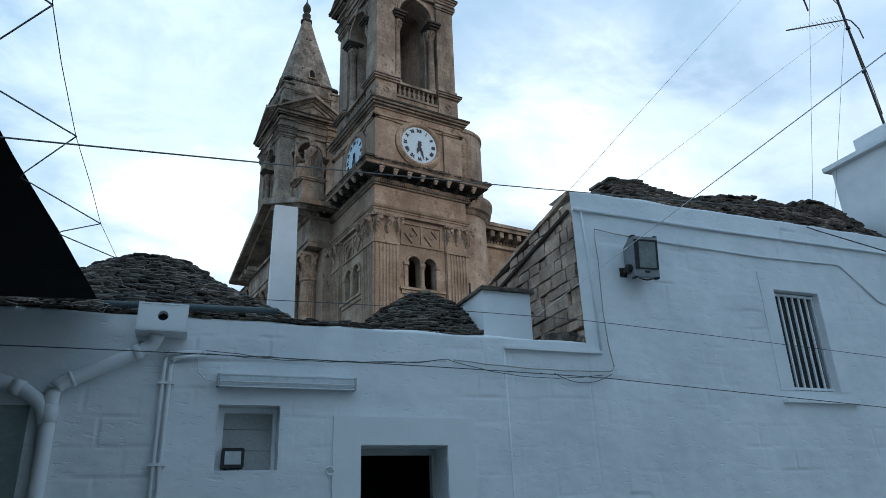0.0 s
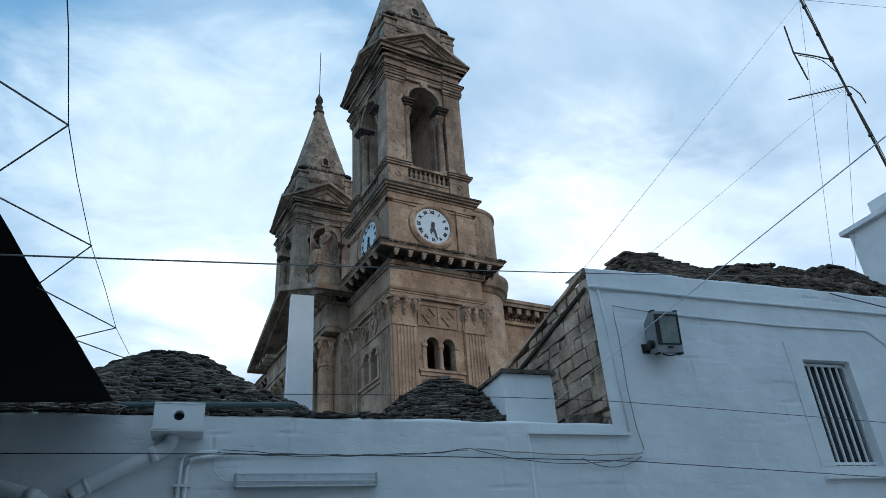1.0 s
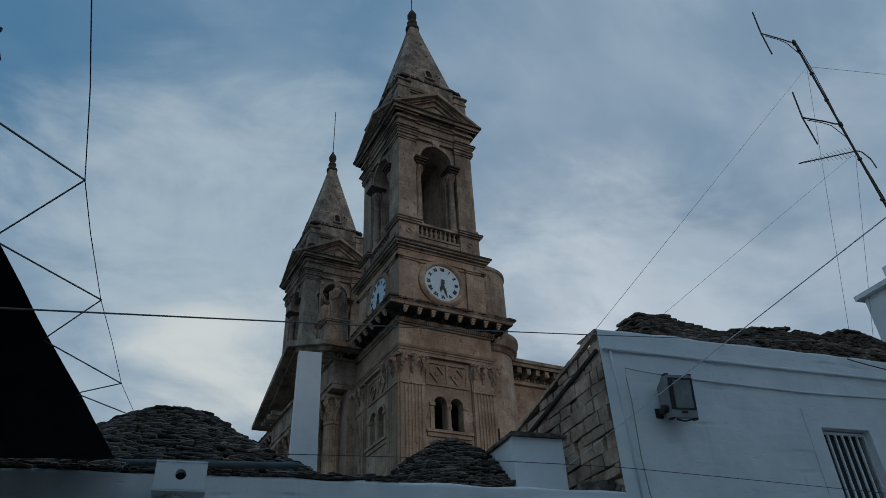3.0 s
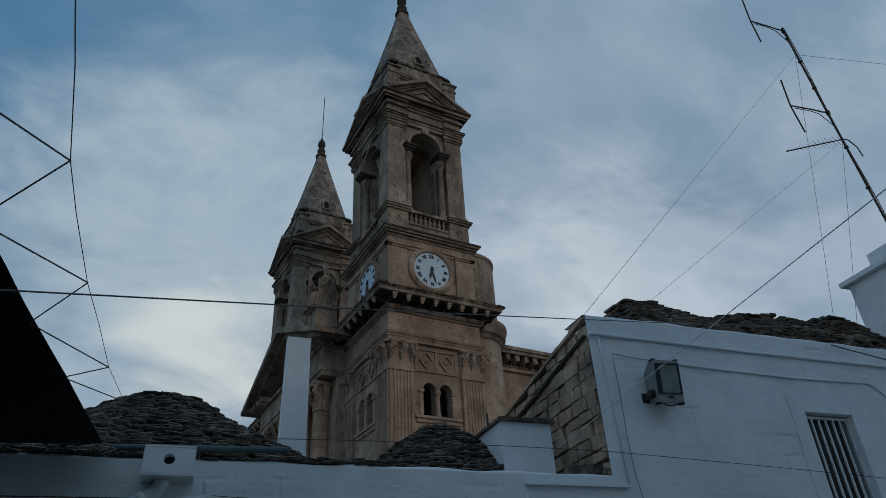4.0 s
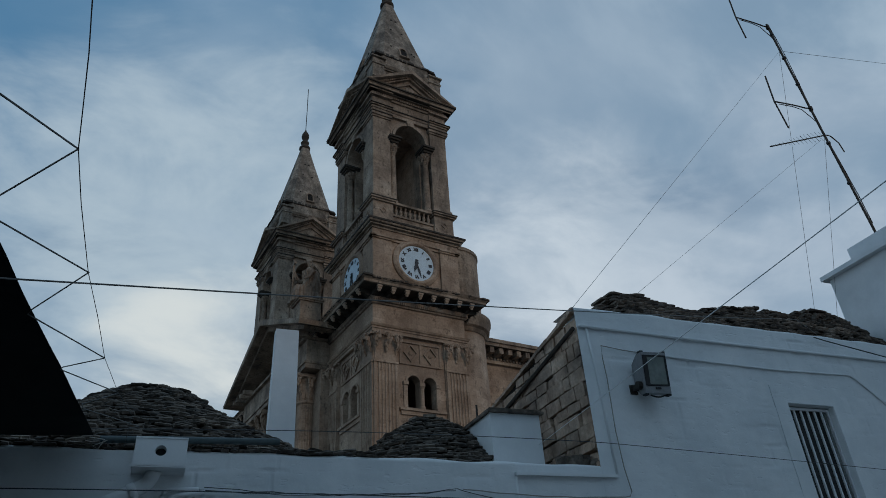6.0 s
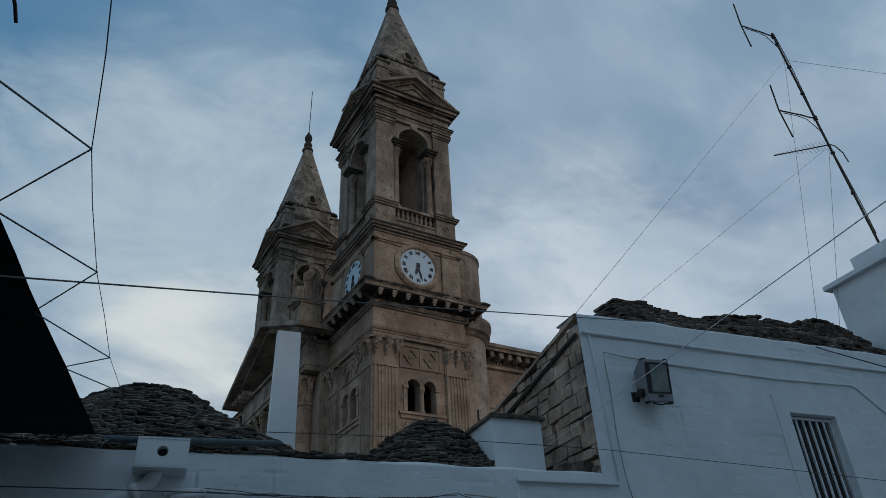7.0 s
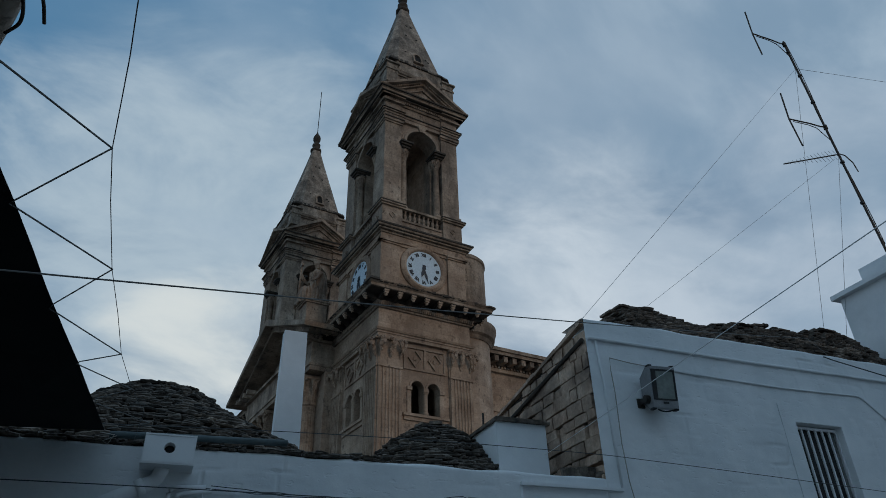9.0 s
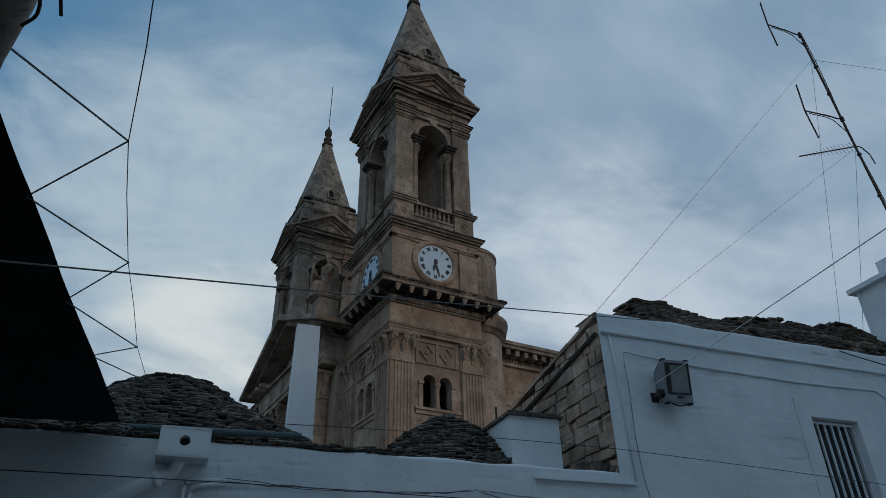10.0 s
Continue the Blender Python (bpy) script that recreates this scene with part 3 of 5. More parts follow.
        box(bm, *span(a, 1.18, 2.52), *span(b, 1.18, 2.52), 22.42, 22.52)
        box(bm, *span(a, 1.12, 2.6), *span(b, 1.12, 2.6), 22.52, 22.6)
        pedestal = part("pedestal", bm, STONE_GREY, tower)
        bm = bmesh.new()
        box(bm, *span(a, 1.11, 2.62), *span(b, 1.11, 2.62), 22.6, 22.665)
        part("pedestal_cap", bm, STONE_DARK, pedestal, "blackened cap stone")
        for k in ((0, 1) if a < 0 and b < 0 else (0,) if b < 0 else (1,) if a < 0 else ()):
            bm = bmesh.new()
            s = a * 1.84 if k == 0 else -b * 1.84
            m = turn(k) @ Matrix.Translation((s, -2.43, 21.9)) @ Matrix.Rotation(math.pi / 4, 4, "Y")
            for x0, x1, z0, z1 in ((-0.14, 0.14, 0.1, 0.14), (-0.14, 0.14, -0.14, -0.1), (-0.14, -0.1, -0.1, 0.1), (0.1, 0.14, -0.1, 0.1)):
                box(bm, x0, x1, -0.03, 0.03, z0, z1, m)
            part("diamond_ornament", bm, STONE_GREY, pedestal)
    baluster = None
    for k in range(4):
        bm = bmesh.new()
        fbox(bm, k, -1.22, 1.22, 2.08, 2.36, 21.75, 21.88)
        fbox(bm, k, -1.22, 1.22, 2.06, 2.4, 22.5, 22.64)
        rail = part("balustrade", bm, STONE_GREY, tower)
        for i in range(8):
            s = -0.98 + 1.96 * i / 7
            if baluster is None:
                bm = bmesh.new()
                lathe(bm, [(0.09, 21.88), (0.09, 21.93), (0.05, 21.96), (0.1, 22.12), (0.1, 22.18), (0.045, 22.36), (0.07, 22.42), (0.09, 22.46), (0.09, 22.5)], 10)
                ob = baluster = part("baluster", bm, STONE_GREY, rail, smooth=True)
            else:
                ob = baluster.copy()
                scene.collection.objects.link(ob)
                ob.parent = rail
            ob.matrix_basis = turn(k) @ Matrix.Translation((s, -2.22, 0))

    # belfry
    for a, b in corners:
        bm = bmesh.new()
        box(bm, *span(a, 1.3, 2.36), *span(b, 1.3, 2.36), 22.66, 28.4)
        box(bm, *span(a, 1.24, 2.43), *span(b, 1.24, 2.43), 22.66, 22.95)
        box(bm, *span(a, 1.24, 2.42), *span(b, 1.24, 2.42), 28.3, 28.42)
        box(bm, *span(a, 1.2, 2.48), *span(b, 1.2, 2.48), 28.42, 28.66)
        part("belfry_pier", bm, STONE_GREY, tower)
    for k in range(4):
        bm = bmesh.new()
        arch_wall(bm, -1.3, 1.3, 27.1, 28.66, [(0, 0.97, 27.35)], -2.24, -1.3, turn(k), 16)
        for a in (-1, 1):
            fbox(bm, k, *span(a, 0.78, 1.31), 1.25, 1.9, 22.6, 27.1)
        arc_band(bm, 0, 27.35, 0.98, 1.14, -2.38, -2.2, turn(k), 16)
        arc_band(bm, 0, 27.35, 1.16, 1.26, -2.32, -2.2, turn(k), 16)
        extrude(bm, [(-0.17, 28.28), (0.17, 28.28), (0.26, 28.68), (-0.26, 28.68)], -2.46, -2.2, turn(k))
        part("belfry_arch", bm, STONE_GREY, tower)
        for a in (-1, 1):
            bm = bmesh.new()
            s0, s1 = span(a, 0.8, 1.32)
            fbox(bm, k, s0, s1, 1.68, 2.46, 26.72, 26.86)
            fbox(bm, k, *span(a, 0.74, 1.4), 1.66, 2.56, 26.86, 26.98)
            fbox(bm, k, *span(a, 0.68, 1.44), 1.64, 2.64, 26.98, 27.1)
            part("impost_block", bm, STONE_DARK, tower, "blackened impost block")
            bm = bmesh.new()
            lathe(bm, [(0.27, 22.66), (0.27, 22.8), (0.22, 22.9), (0.2, 23.0), (0.17, 26.1), (0.2, 26.14), (0.2, 26.2), (0.17, 26.24), (0.24, 26.5), (0.3, 26.6), (0.3, 26.72)], 16, turn(k) @ Matrix.Translation((a * 1.05, -2.1, 0)))
            shaft = part("belfry_column", bm, STONE_GREY, tower, smooth=True)
            bm = bmesh.new()
            for i in range(8):
                leaf(bm, turn(k) @ Matrix.Translation((a * 1.05, -2.1, 26.24)) @ Matrix.Rotation(math.pi / 4 * i, 4, "Z") @ Matrix.Translation((0, -0.17, 0)), 0.13, 0.3, 0.12)
                leaf(bm, turn(k) @ Matrix.Translation((a * 1.05, -2.1, 26.38)) @ Matrix.Rotation(math.pi / 4 * (i + 0.5), 4, "Z") @ Matrix.Translation((0, -0.2, 0)), 0.13, 0.34, 0.15)
            part("column_capital", bm, STONE_GREY, shaft, "leafy carved capital")
    for k in (2, 3):
        bm = bmesh.new()
        fbox(bm, k, -1.29, 1.29, 1.05, 1.2, 22.6, 28.66)
        part("belfry_back_wall", bm, STONE, tower)
    bm = bmesh.new()
    ring(bm, 2.4, 28.66, 28.9)
    ring(bm, 2.44, 28.9, 29.08, None, 0.05)
    ring(bm, 2.36, 29.08, 29.75)
    ring(bm, 2.44, 29.75, 29.85, None, 0.05)
    for k in range(4):
        for i in range(40):
            s = -2.46 + 4.92 * (i + 0.5) / 40
            fbox(bm, k, s - 0.035, s + 0.035, 2.3, 2.56, 29.87, 30.02)
        for a in (-1, 1):
            fbox(bm, k, *span(a, 1.3, 2.38), 2.3, 2.42, 29.1, 29.74)
            m = turn(k) @ Matrix.Translation((a * 1.84, -2.43, 29.42)) @ Matrix.Rotation(math.pi / 4, 4, "Y")
            box(bm, -0.17, 0.17, -0.03, 0.03, -0.17, 0.17, m)
    ring(bm, 2.42, 29.85, 30.1)
    dark = bmesh.new()
    ring(dark, 2.94, 30.38, 30.47)
    ring(dark, 2.8, 30.16, 30.203)
    part("drip_edge", dark, STONE_DARK, tower, "thin dark cornice edge")
    ring(bm, 2.62, 30.1, 30.2)
    ring(bm, 2.82, 30.2, 30.34)
    ring(bm, 2.84, 30.34, 30.44, None, 0.08)
    part("belfry_entablature", bm, STONE_GREY, tower)
    for k in range(4):
        bm = bmesh.new()
        m = turn(k)
        extrude(bm, [(-2.5, 30.4), (2.5, 30.4), (0, 32.0)], -2.45, -1.4, m)
        for a in (-1, 1):
            extrude(bm, [(a * 2.95, 30.42), (a * 2.3, 30.42), (0, 31.9), (0, 32.1)], -2.62, -1.4, m)
            rake = bmesh.new()
            extrude(rake, [(a * 2.98, 30.5), (a * 2.9, 30.42), (0, 32.08), (0, 32.36)], -2.92, -1.4, m)
            part("raking_cornice", rake, STONE_GREY, tower)
            for i in range(16):
                s, z = a * (2.35 - 2.2 * i / 16), 30.42 + 1.38 * i / 16
                box(bm, s - 0.05, s + 0.05, -2.72, -2.4, z + 0.1, z + 0.24, m)
        lathe(bm, [(0.3, -0.1), (0.3, 0.08), (0.2, 0.08)], 16, m @ Matrix.Translation((0, -2.47, 30.95)) @ Matrix.Rotation(math.pi / 2, 4, "X"))
        for a in (-1, 1):
            extrude(bm, [(a * 1.75, 30.5), (a * 1.6, 30.5), (0, 31.5), (0, 31.62)], -2.54, -2.4, m)
        box(bm, -1.75, 1.75, -2.54, -2.4, 30.44, 30.52, m)
        part("pediment", bm, STONE_GREY, tower)
    bm = bmesh.new()
    ring(bm, 2.12, 30.4, 32.5)
    ring(bm, 2.2, 32.5, 32.62)
    ring(bm, 2.26, 32.62, 32.8, None, 0.08)
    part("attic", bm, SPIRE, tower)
    # blocks that stand on the attic's corners, and the ragged ledge at the foot of the spire
    for a, b in corners:
        bm = bmesh.new()
        box(bm, *span(a, 1.55, 2.32), *span(b, 1.55, 2.32), 31.6, 33.1)
        box(bm, *span(a, 1.5, 2.38), *span(b, 1.5, 2.38), 32.6, 32.7)
        box(bm, *span(a, 1.46, 2.44), *span(b, 1.46, 2.44), 33.1, 33.2)
        box(bm, *span(a, 1.5, 2.38), *span(b, 1.5, 2.38), 33.2, 33.4, None, (0.14, 0.14))
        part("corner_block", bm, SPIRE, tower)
    bm = bmesh.new()
    rnd = random.Random(43)
    for k in range(4):
        for i in range(24):
            c = -1.95 + 3.9 * i / 23 + rnd.uniform(-0.04, 0.04)
            out = 2.26 + rnd.uniform(-0.04, 0.03)
            fbox(bm, k, c - rnd.uniform(0.1, 0.17), c + rnd.uniform(0.1, 0.17), out - 0.4, out, 33.69 + rnd.uniform(-0.03, 0.02), 33.86 + rnd.uniform(0.0, 0.06), (0.03, 0.05))
    part("spire_ledge", bm, STONE_DARK, tower, "ragged blackened ledge at the foot of the spire")
    # ressauts over the piers: stepped fasciae and frieze blocks
    for k in range(4):
        for a in (-1, 1):
            for steps in (((28.66, 28.87, 2.47), (28.86, 29.01, 2.52), (29.0, 29.08, 2.6)), ((29.78, 29.87, 2.58), (29.86, 30.09, 2.5), (30.08, 30.18, 2.72))):
                bm = bmesh.new()
                for z0, z1, out in steps:
                    fbox(bm, k, *span(a, 1.22, out - 0.04), 2.2, out, z0, z1)
                part("pier_entablature", bm, STONE_GREY, tower, "stepped entablature over the belfry pier")
            bm = bmesh.new()
            fbox(bm, k, *span(a, 1.2, 2.6), 2.2, 2.66, 29.08, 29.11)
            fbox(bm, k, *span(a, 1.18, 2.46), 2.2, 2.52, 28.6, 28.66)
            part("drip_edge", bm, STONE_DARK, tower, "thin dark cornice edge")
            bm = bmesh.new()
            fbox(bm, k, *span(a, 1.38, 2.54), 2.3, 2.54, 20.05, 20.14)
            fbox(bm, k, *span(a, 1.36, 2.6), 2.3, 2.6, 20.14, 20.25)
            part("pier_cap", bm, STONE, tower)
        bm = bmesh.new()
        fbox(bm, k, -1.2, 1.2, 2.3, 2.53, 29.03, 29.085)
        part("drip_edge", bm, STONE_DARK, tower, "thin dark cornice edge")
        for z0, z1 in ((20.1, 20.25), (17.5, 17.62)):
            bm = bmesh.new()
            fbox(bm, k, -1.42, 1.42, 2.3, 2.43, z0, z1)
            part("panel_moulding", bm, STONE, tower)

    # spire: a square pyramid with cut corners
    def section(h, z, bm):
        c = h * 0.7
        return [bm.verts.new(p) for p in ((h, -c, z), (h, c, z), (c, h, z), (-c, h, z), (-h, c, z), (-h, -c, z), (-c, -h, z), (c, -h, z))]
    bm = bmesh.new()
    last = None
    for h, z in ((2.25, 32.8), (2.18, 33.66), (2.22, 33.72), (2.22, 33.85), (2.1, 33.95), (0.74, 39.6), (0.32, 41.45)):
        row = section(h, z, bm)
        if last:
            for i in range(8):
                bm.faces.new((last[i], last[(i + 1) % 8], row[(i + 1) % 8], row[i]))
        else:
            bm.faces.new(row[::-1])
        last = row
    bm.faces.new(last)
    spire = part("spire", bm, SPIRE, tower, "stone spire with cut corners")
    for k in range(4):
        m = turn(k) @ Matrix.Translation((0, -1.96, 34.6)) @ Matrix.Rotation(radians(-13), 4, "X") @ Matrix.Diagonal((1.05, 0.9, 1.25, 1))
        bm = bmesh.new()
        arc_band(bm, 0, 0.3, 0.2, 0.3, -0.12, 0.2, m)
        for a in (-1, 1):
            box(bm, *span(a, 0.2, 0.3), -0.12, 0.2, -0.2, 0.3, m)
        box(bm, -0.34, 0.34, -0.15, 0.2, -0.28, -0.2, m)
        part("spire_light", bm, STONE_GREY, spire, "small arched spire window")
        bm = bmesh.new()
        extrude(bm, [(-0.2, -0.2), (0.2, -0.2), (0.2, 0.3), (0.1, 0.47), (-0.1, 0.47), (-0.2, 0.3)], -0.04, 0.1, m)
        part("spire_opening", bm, VOID, spire, "dark window opening")
        for s, z in ((-0.75, 35.3), (0.7, 35.2), (0.85, 35.0), (-0.42, 37.6), (0.35, 37.5), (-0.2, 39.0), (0.14, 39.0)):
            bm = bmesh.new()
            out = 2.1 - 0.2407 * (z - 33.95)
            box(bm, s - 0.06, s + 0.06, -out - 0.012, -out + 0.1, z - 0.07, z + 0.07, turn(k))
            part("putlog_hole", bm, VOID, spire)
    bm = bmesh.new()
    lathe(bm, [(0.34, 41.35), (0.48, 41.45), (0.48, 41.6), (0.3, 41.7), (0.24, 41.95), (0.36, 42.1), (0.36, 42.22), (0.22, 42.32), (0.2, 42.5), (0.25, 42.6), (0.33, 42.82), (0.33, 43.05), (0.24, 43.3), (0.12, 43.5), (0.06, 43.72)], 18)
    part("finial", bm, STONE_DARK, tower, "dark turned stone finial", True)
    bm = bmesh.new()
    tube(bm, [(0, 0, 43.6), (0.02, 0, 46), (0.03, 0, 48.8)], 0.033, 6)
    part("lightning_rod", bm, IRON, tower)
    return tower


tower = bell_tower()
copy_thing(tower, AXIS_FAR)


def fluted_column(parent, x, y, z0, z1, r):
    bm = bmesh.new()
    m = Matrix.Translation((x, y, 0))
    lathe(bm, [(r * 1.25, z0), (r * 1.25, z0 + 0.2), (r * 1.05, z0 + 0.35), (r, z0 + 0.4)], 24, m)
    lathe(bm, [(r, z0 + 0.4), (r * 0.88, z1 - 0.2)], 40, m, 0.07)
    lathe(bm, [(r * 0.86, z1 - 0.2), (r * 1.02, z1 - 0.14), (r * 1.02, z1 - 0.04), (r * 0.9, z1)], 24, m)
    col = part("column", bm, STONE, parent, "fluted limestone column")
    bm = bmesh.new()
    lathe(bm, [(r * 0.84, z1), (r * 0.95, z1 + 0.8), (r * 1.2, z1 + 1.15)], 16, m)
    box(bm, -r * 1.45, r * 1.45, -r * 1.45, r * 1.45, z1 + 1.15, z1 + 1.32, m)
    for i in range(9):
        q = m @ Matrix.Rotation(2 * math.pi * i / 9, 4, "Z") @ Matrix.Translation((0, -r * 0.88, z1))
        leaf(bm, q, r * 0.5, 0.5 + 0.06 * math.sin(4.1 * i), 0.14)
    for i in range(8):
        q = m @ Matrix.Rotation(math.pi / 4 * i, 4, "Z") @ Matrix.Translation((0, -r * (1.0 if i % 2 == 0 else 1.2), z1 + 0.28))
        foliage(bm, q, 0.86, i + y)
    part("capital", bm, STONE, parent, "leafy carved capital")


def church_front():
    """The front between the towers, which looks along -x of the church."""
    front = thing("church", AXIS, "limestone church front with columns and a broad pediment", "church")
    bm = bmesh.new()
    box(bm, -3.0, -1.6, 2.75, 14.58, 0, 14.85)
    part("front_wall", bm, STONE, front)
    for y in (4.1, 6.9, 10.4, 13.2):
        fluted_column(front, -3.3, y, 4.0, 13.45, 0.48)
        bm = bmesh.new()
        box(bm, -3.95, -2.9, y - 0.65, y + 0.65, 0, 4.0)
        part("column_plinth", bm, STONE, front)
    bm = bmesh.new()
    box(bm, -3.85, -1.6, 2.8, 14.5, 14.85, 15.1)
    box(bm, -3.92, -1.6, 2.76, 14.54, 15.1, 15.22)
    box(bm, -3.8, -1.6, 2.85, 14.45, 15.22, 16.4)
    box(bm, -3.98, -1.6, 2.7, 14.6, 16.4, 16.55)
    for y in (2.75, 3.5, 4.3, 5.1, 12.3, 13.1, 13.9, 14.6):
        box(bm, -4.5, -3.8, y - 0.13, y + 0.13, 16.45, 16.72)
    part("front_entablature", bm, STONE_GREY, front)
    bm = bmesh.new()
    m = Matrix.Rotation(math.pi / 2, 4, "Z")
    extrude(bm, [(2.9, 16.5), (14.4, 16.5), (8.66, 19.3)], 1.8, 3.1, m)
    for a in (-1, 1):
        extrude(bm, [(8.66 + a * 6.75, 16.75), (8.66 + a * 6.6, 16.6), (8.66, 19.2), (8.66, 19.55)], 1.8, 4.3, m)
        extrude(bm, [(8.66 + a * 7.35, 16.8), (8.66 + a * 7.25, 16.58), (8.66, 19.5), (8.66, 19.9)], 1.8, 4.8, m)
    part("front_pediment", bm, STONE_GREY, front, "raking pediment with a deep, stained underside")
    bm = bmesh.new()
    box(bm, -3.9, -2.7, 4.0, 5.2, 17.2, 19.25)
    box(bm, -4.0, -2.6, 3.92, 5.28, 19.25, 19.35)
    box(bm, -4.06, -2.54, 3.86, 5.34, 19.35, 19.45)
    box(bm, -4.1, -2.5, 3.84, 5.36, 17.0, 17.7)
    part("statue_plinth", bm, STONE_GREY, front)


church_front()


def statue():
    """A plain seated shape in stone with an upright staff."""
    bm = bmesh.new()
    lathe(bm, [(0.5, 0), (0.52, 0.15), (0.44, 0.5), (0.4, 0.9), (0.36, 1.2), (0.4, 1.5), (0.42, 1.7), (0.36, 1.86), (0.2, 1.98), (0.14, 2.04), (0.14, 2.1), (0.18, 2.16), (0.2, 2.28), (0.17, 2.42), (0.06, 2.5)], 30, None, 0.1)
    lathe(bm, [(0.46, 0), (0.44, 0.3), (0.4, 0.6), (0.32, 0.88), (0.1, 1.02)], 26, Matrix.Translation((-0.5, 0.1, 0)), 0.12)
    lathe(bm, [(0.34, 0), (0.3, 0.3), (0.24, 0.62), (0.15, 0.74), (0.06, 0.8)], 20, Matrix.Translation((-0.62, 0.62, 0)), 0.1)
    lathe(bm, [(0.26, 0), (0.22, 0.4), (0.25, 0.9), (0.2, 1.4), (0.08, 1.75)], 18, Matrix.Translation((0.2, -0.3, 0.1)), 0.12)
    tube(bm, [(0.02, 0.34, 1.75), (-0.3, 0.55, 1.45), (-0.6, 0.5, 1.65), (-0.72, 0.5, 1.85)], 0.1, 8)
    tube(bm, [(0.0, -0.34, 1.75), (-0.2, -0.5, 1.3), (-0.45, -0.42, 1.1)], 0.1, 8)
    for v in bm.verts:
        v.co += noise.noise_vector(v.co * 3.7) * 0.1 + noise.noise_vector(v.co * 9.0) * 0.035
    tube(bm, [(-0.78, 0.55, 0.3), (-0.72, 0.55, 2.75)], 0.05, 6)
    box(bm, -0.77, -0.67, 0.33, 0.8, 2.4, 2.5)
    ob = part("statue", bm, STONE_GREY)
    ob.matrix_world = AXIS @ Matrix.Translation((-3.2, 4.6, 19.45)) @ Matrix.Scale(1.1, 4)
    tagged(ob, "dark weathered stone statue on a plinth over the pediment", "statue")


statue()


def stair_turret():
    t = thing("stair_turret", AXIS @ Matrix.Translation((3.9, 0.7, 0)), "round limestone stair turret beside the clock tower", "turret")
    bm = bmesh.new()
    lathe(bm, [(1.7, 0), (1.7, 16.6)], 40, None)
    part("turret_base", bm, STONE, t, smooth=True)
    bm = bmesh.new()
    lathe(bm, [(1.75, 16.6), (1.85, 16.8), (2.0, 16.9), (2.05, 17.2), (2.12, 17.4), (2.12, 17.6), (1.7, 17.7)], 40)
    part("turret_cornice", bm, STONE_GREY, t)
    bm = bmesh.new()
    lathe(bm, [(1.66, 17.7), (1.66, 21.6), (1.73, 21.65), (1.73, 21.82), (1.6, 21.95), (0.2, 22.2)], 40)
    part("turret_drum", bm, STONE_GREY, t)


stair_turret()


def nave():
    n = thing("church_nave", AXIS, "long limestone church nave with a bracketed eave", "church")
    bm = bmesh.new()
    box(bm, 2.6, 30, 1.2, 16.1, 0, 15.9)
    box(bm, 2.6, 30, 1.12, 1.2, 13.6, 13.8)
    part("nave_wall", bm, STONE, n)
    bm = bmesh.new()
    box(bm, 2.6, 30.2, 1.0, 16.3, 15.9, 16.1)
    box(bm, 2.6, 30.4, 0.3, 17.0, 16.65, 16.85)
    box(bm, 2.6, 30.4, 0.2, 17.1, 16.85, 17.05)
    box(bm, 2.6, 30.1, 1.1, 16.2, 16.1, 16.65)
    for i in range(40):
        x = 5.6 + 0.62 * i
        box(bm, x - 0.14, x + 0.14, 0.4, 1.15, 16.3, 16.65)
    for i in range(110):
        x = 5.2 + 0.22 * i
        box(bm, x - 0.06, x + 0.06, 0.98, 1.12, 16.12, 16.24)
    part("nave_cornice", bm, STONE_GREY, n)
    # dark pieces that paint the shade under the eave and between its brackets
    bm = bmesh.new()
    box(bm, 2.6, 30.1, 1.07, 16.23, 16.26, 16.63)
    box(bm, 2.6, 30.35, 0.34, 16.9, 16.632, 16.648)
    part("soffit", bm, STONE_DARK, n, "underside of the eave, coloured dark for its shade")
    bm = bmesh.new()
    extrude(bm, [(0.4, 17.05), (16.9, 17.05), (8.65, 19.0)], -30.2, -2.7, Matrix.Rotation(math.pi / 2, 4, "Z"))
    part("nave_roof", bm, STONE_GREY, n)


nave()

# ---- whitewashed house wall ----
FRONT = 6.5
OPENINGS = [(1.622, 2.467, 0.0, 2.12), (0.352, 0.878, 1.91, 2.463), (7.06, 7.82, 2.78, 4.08)]


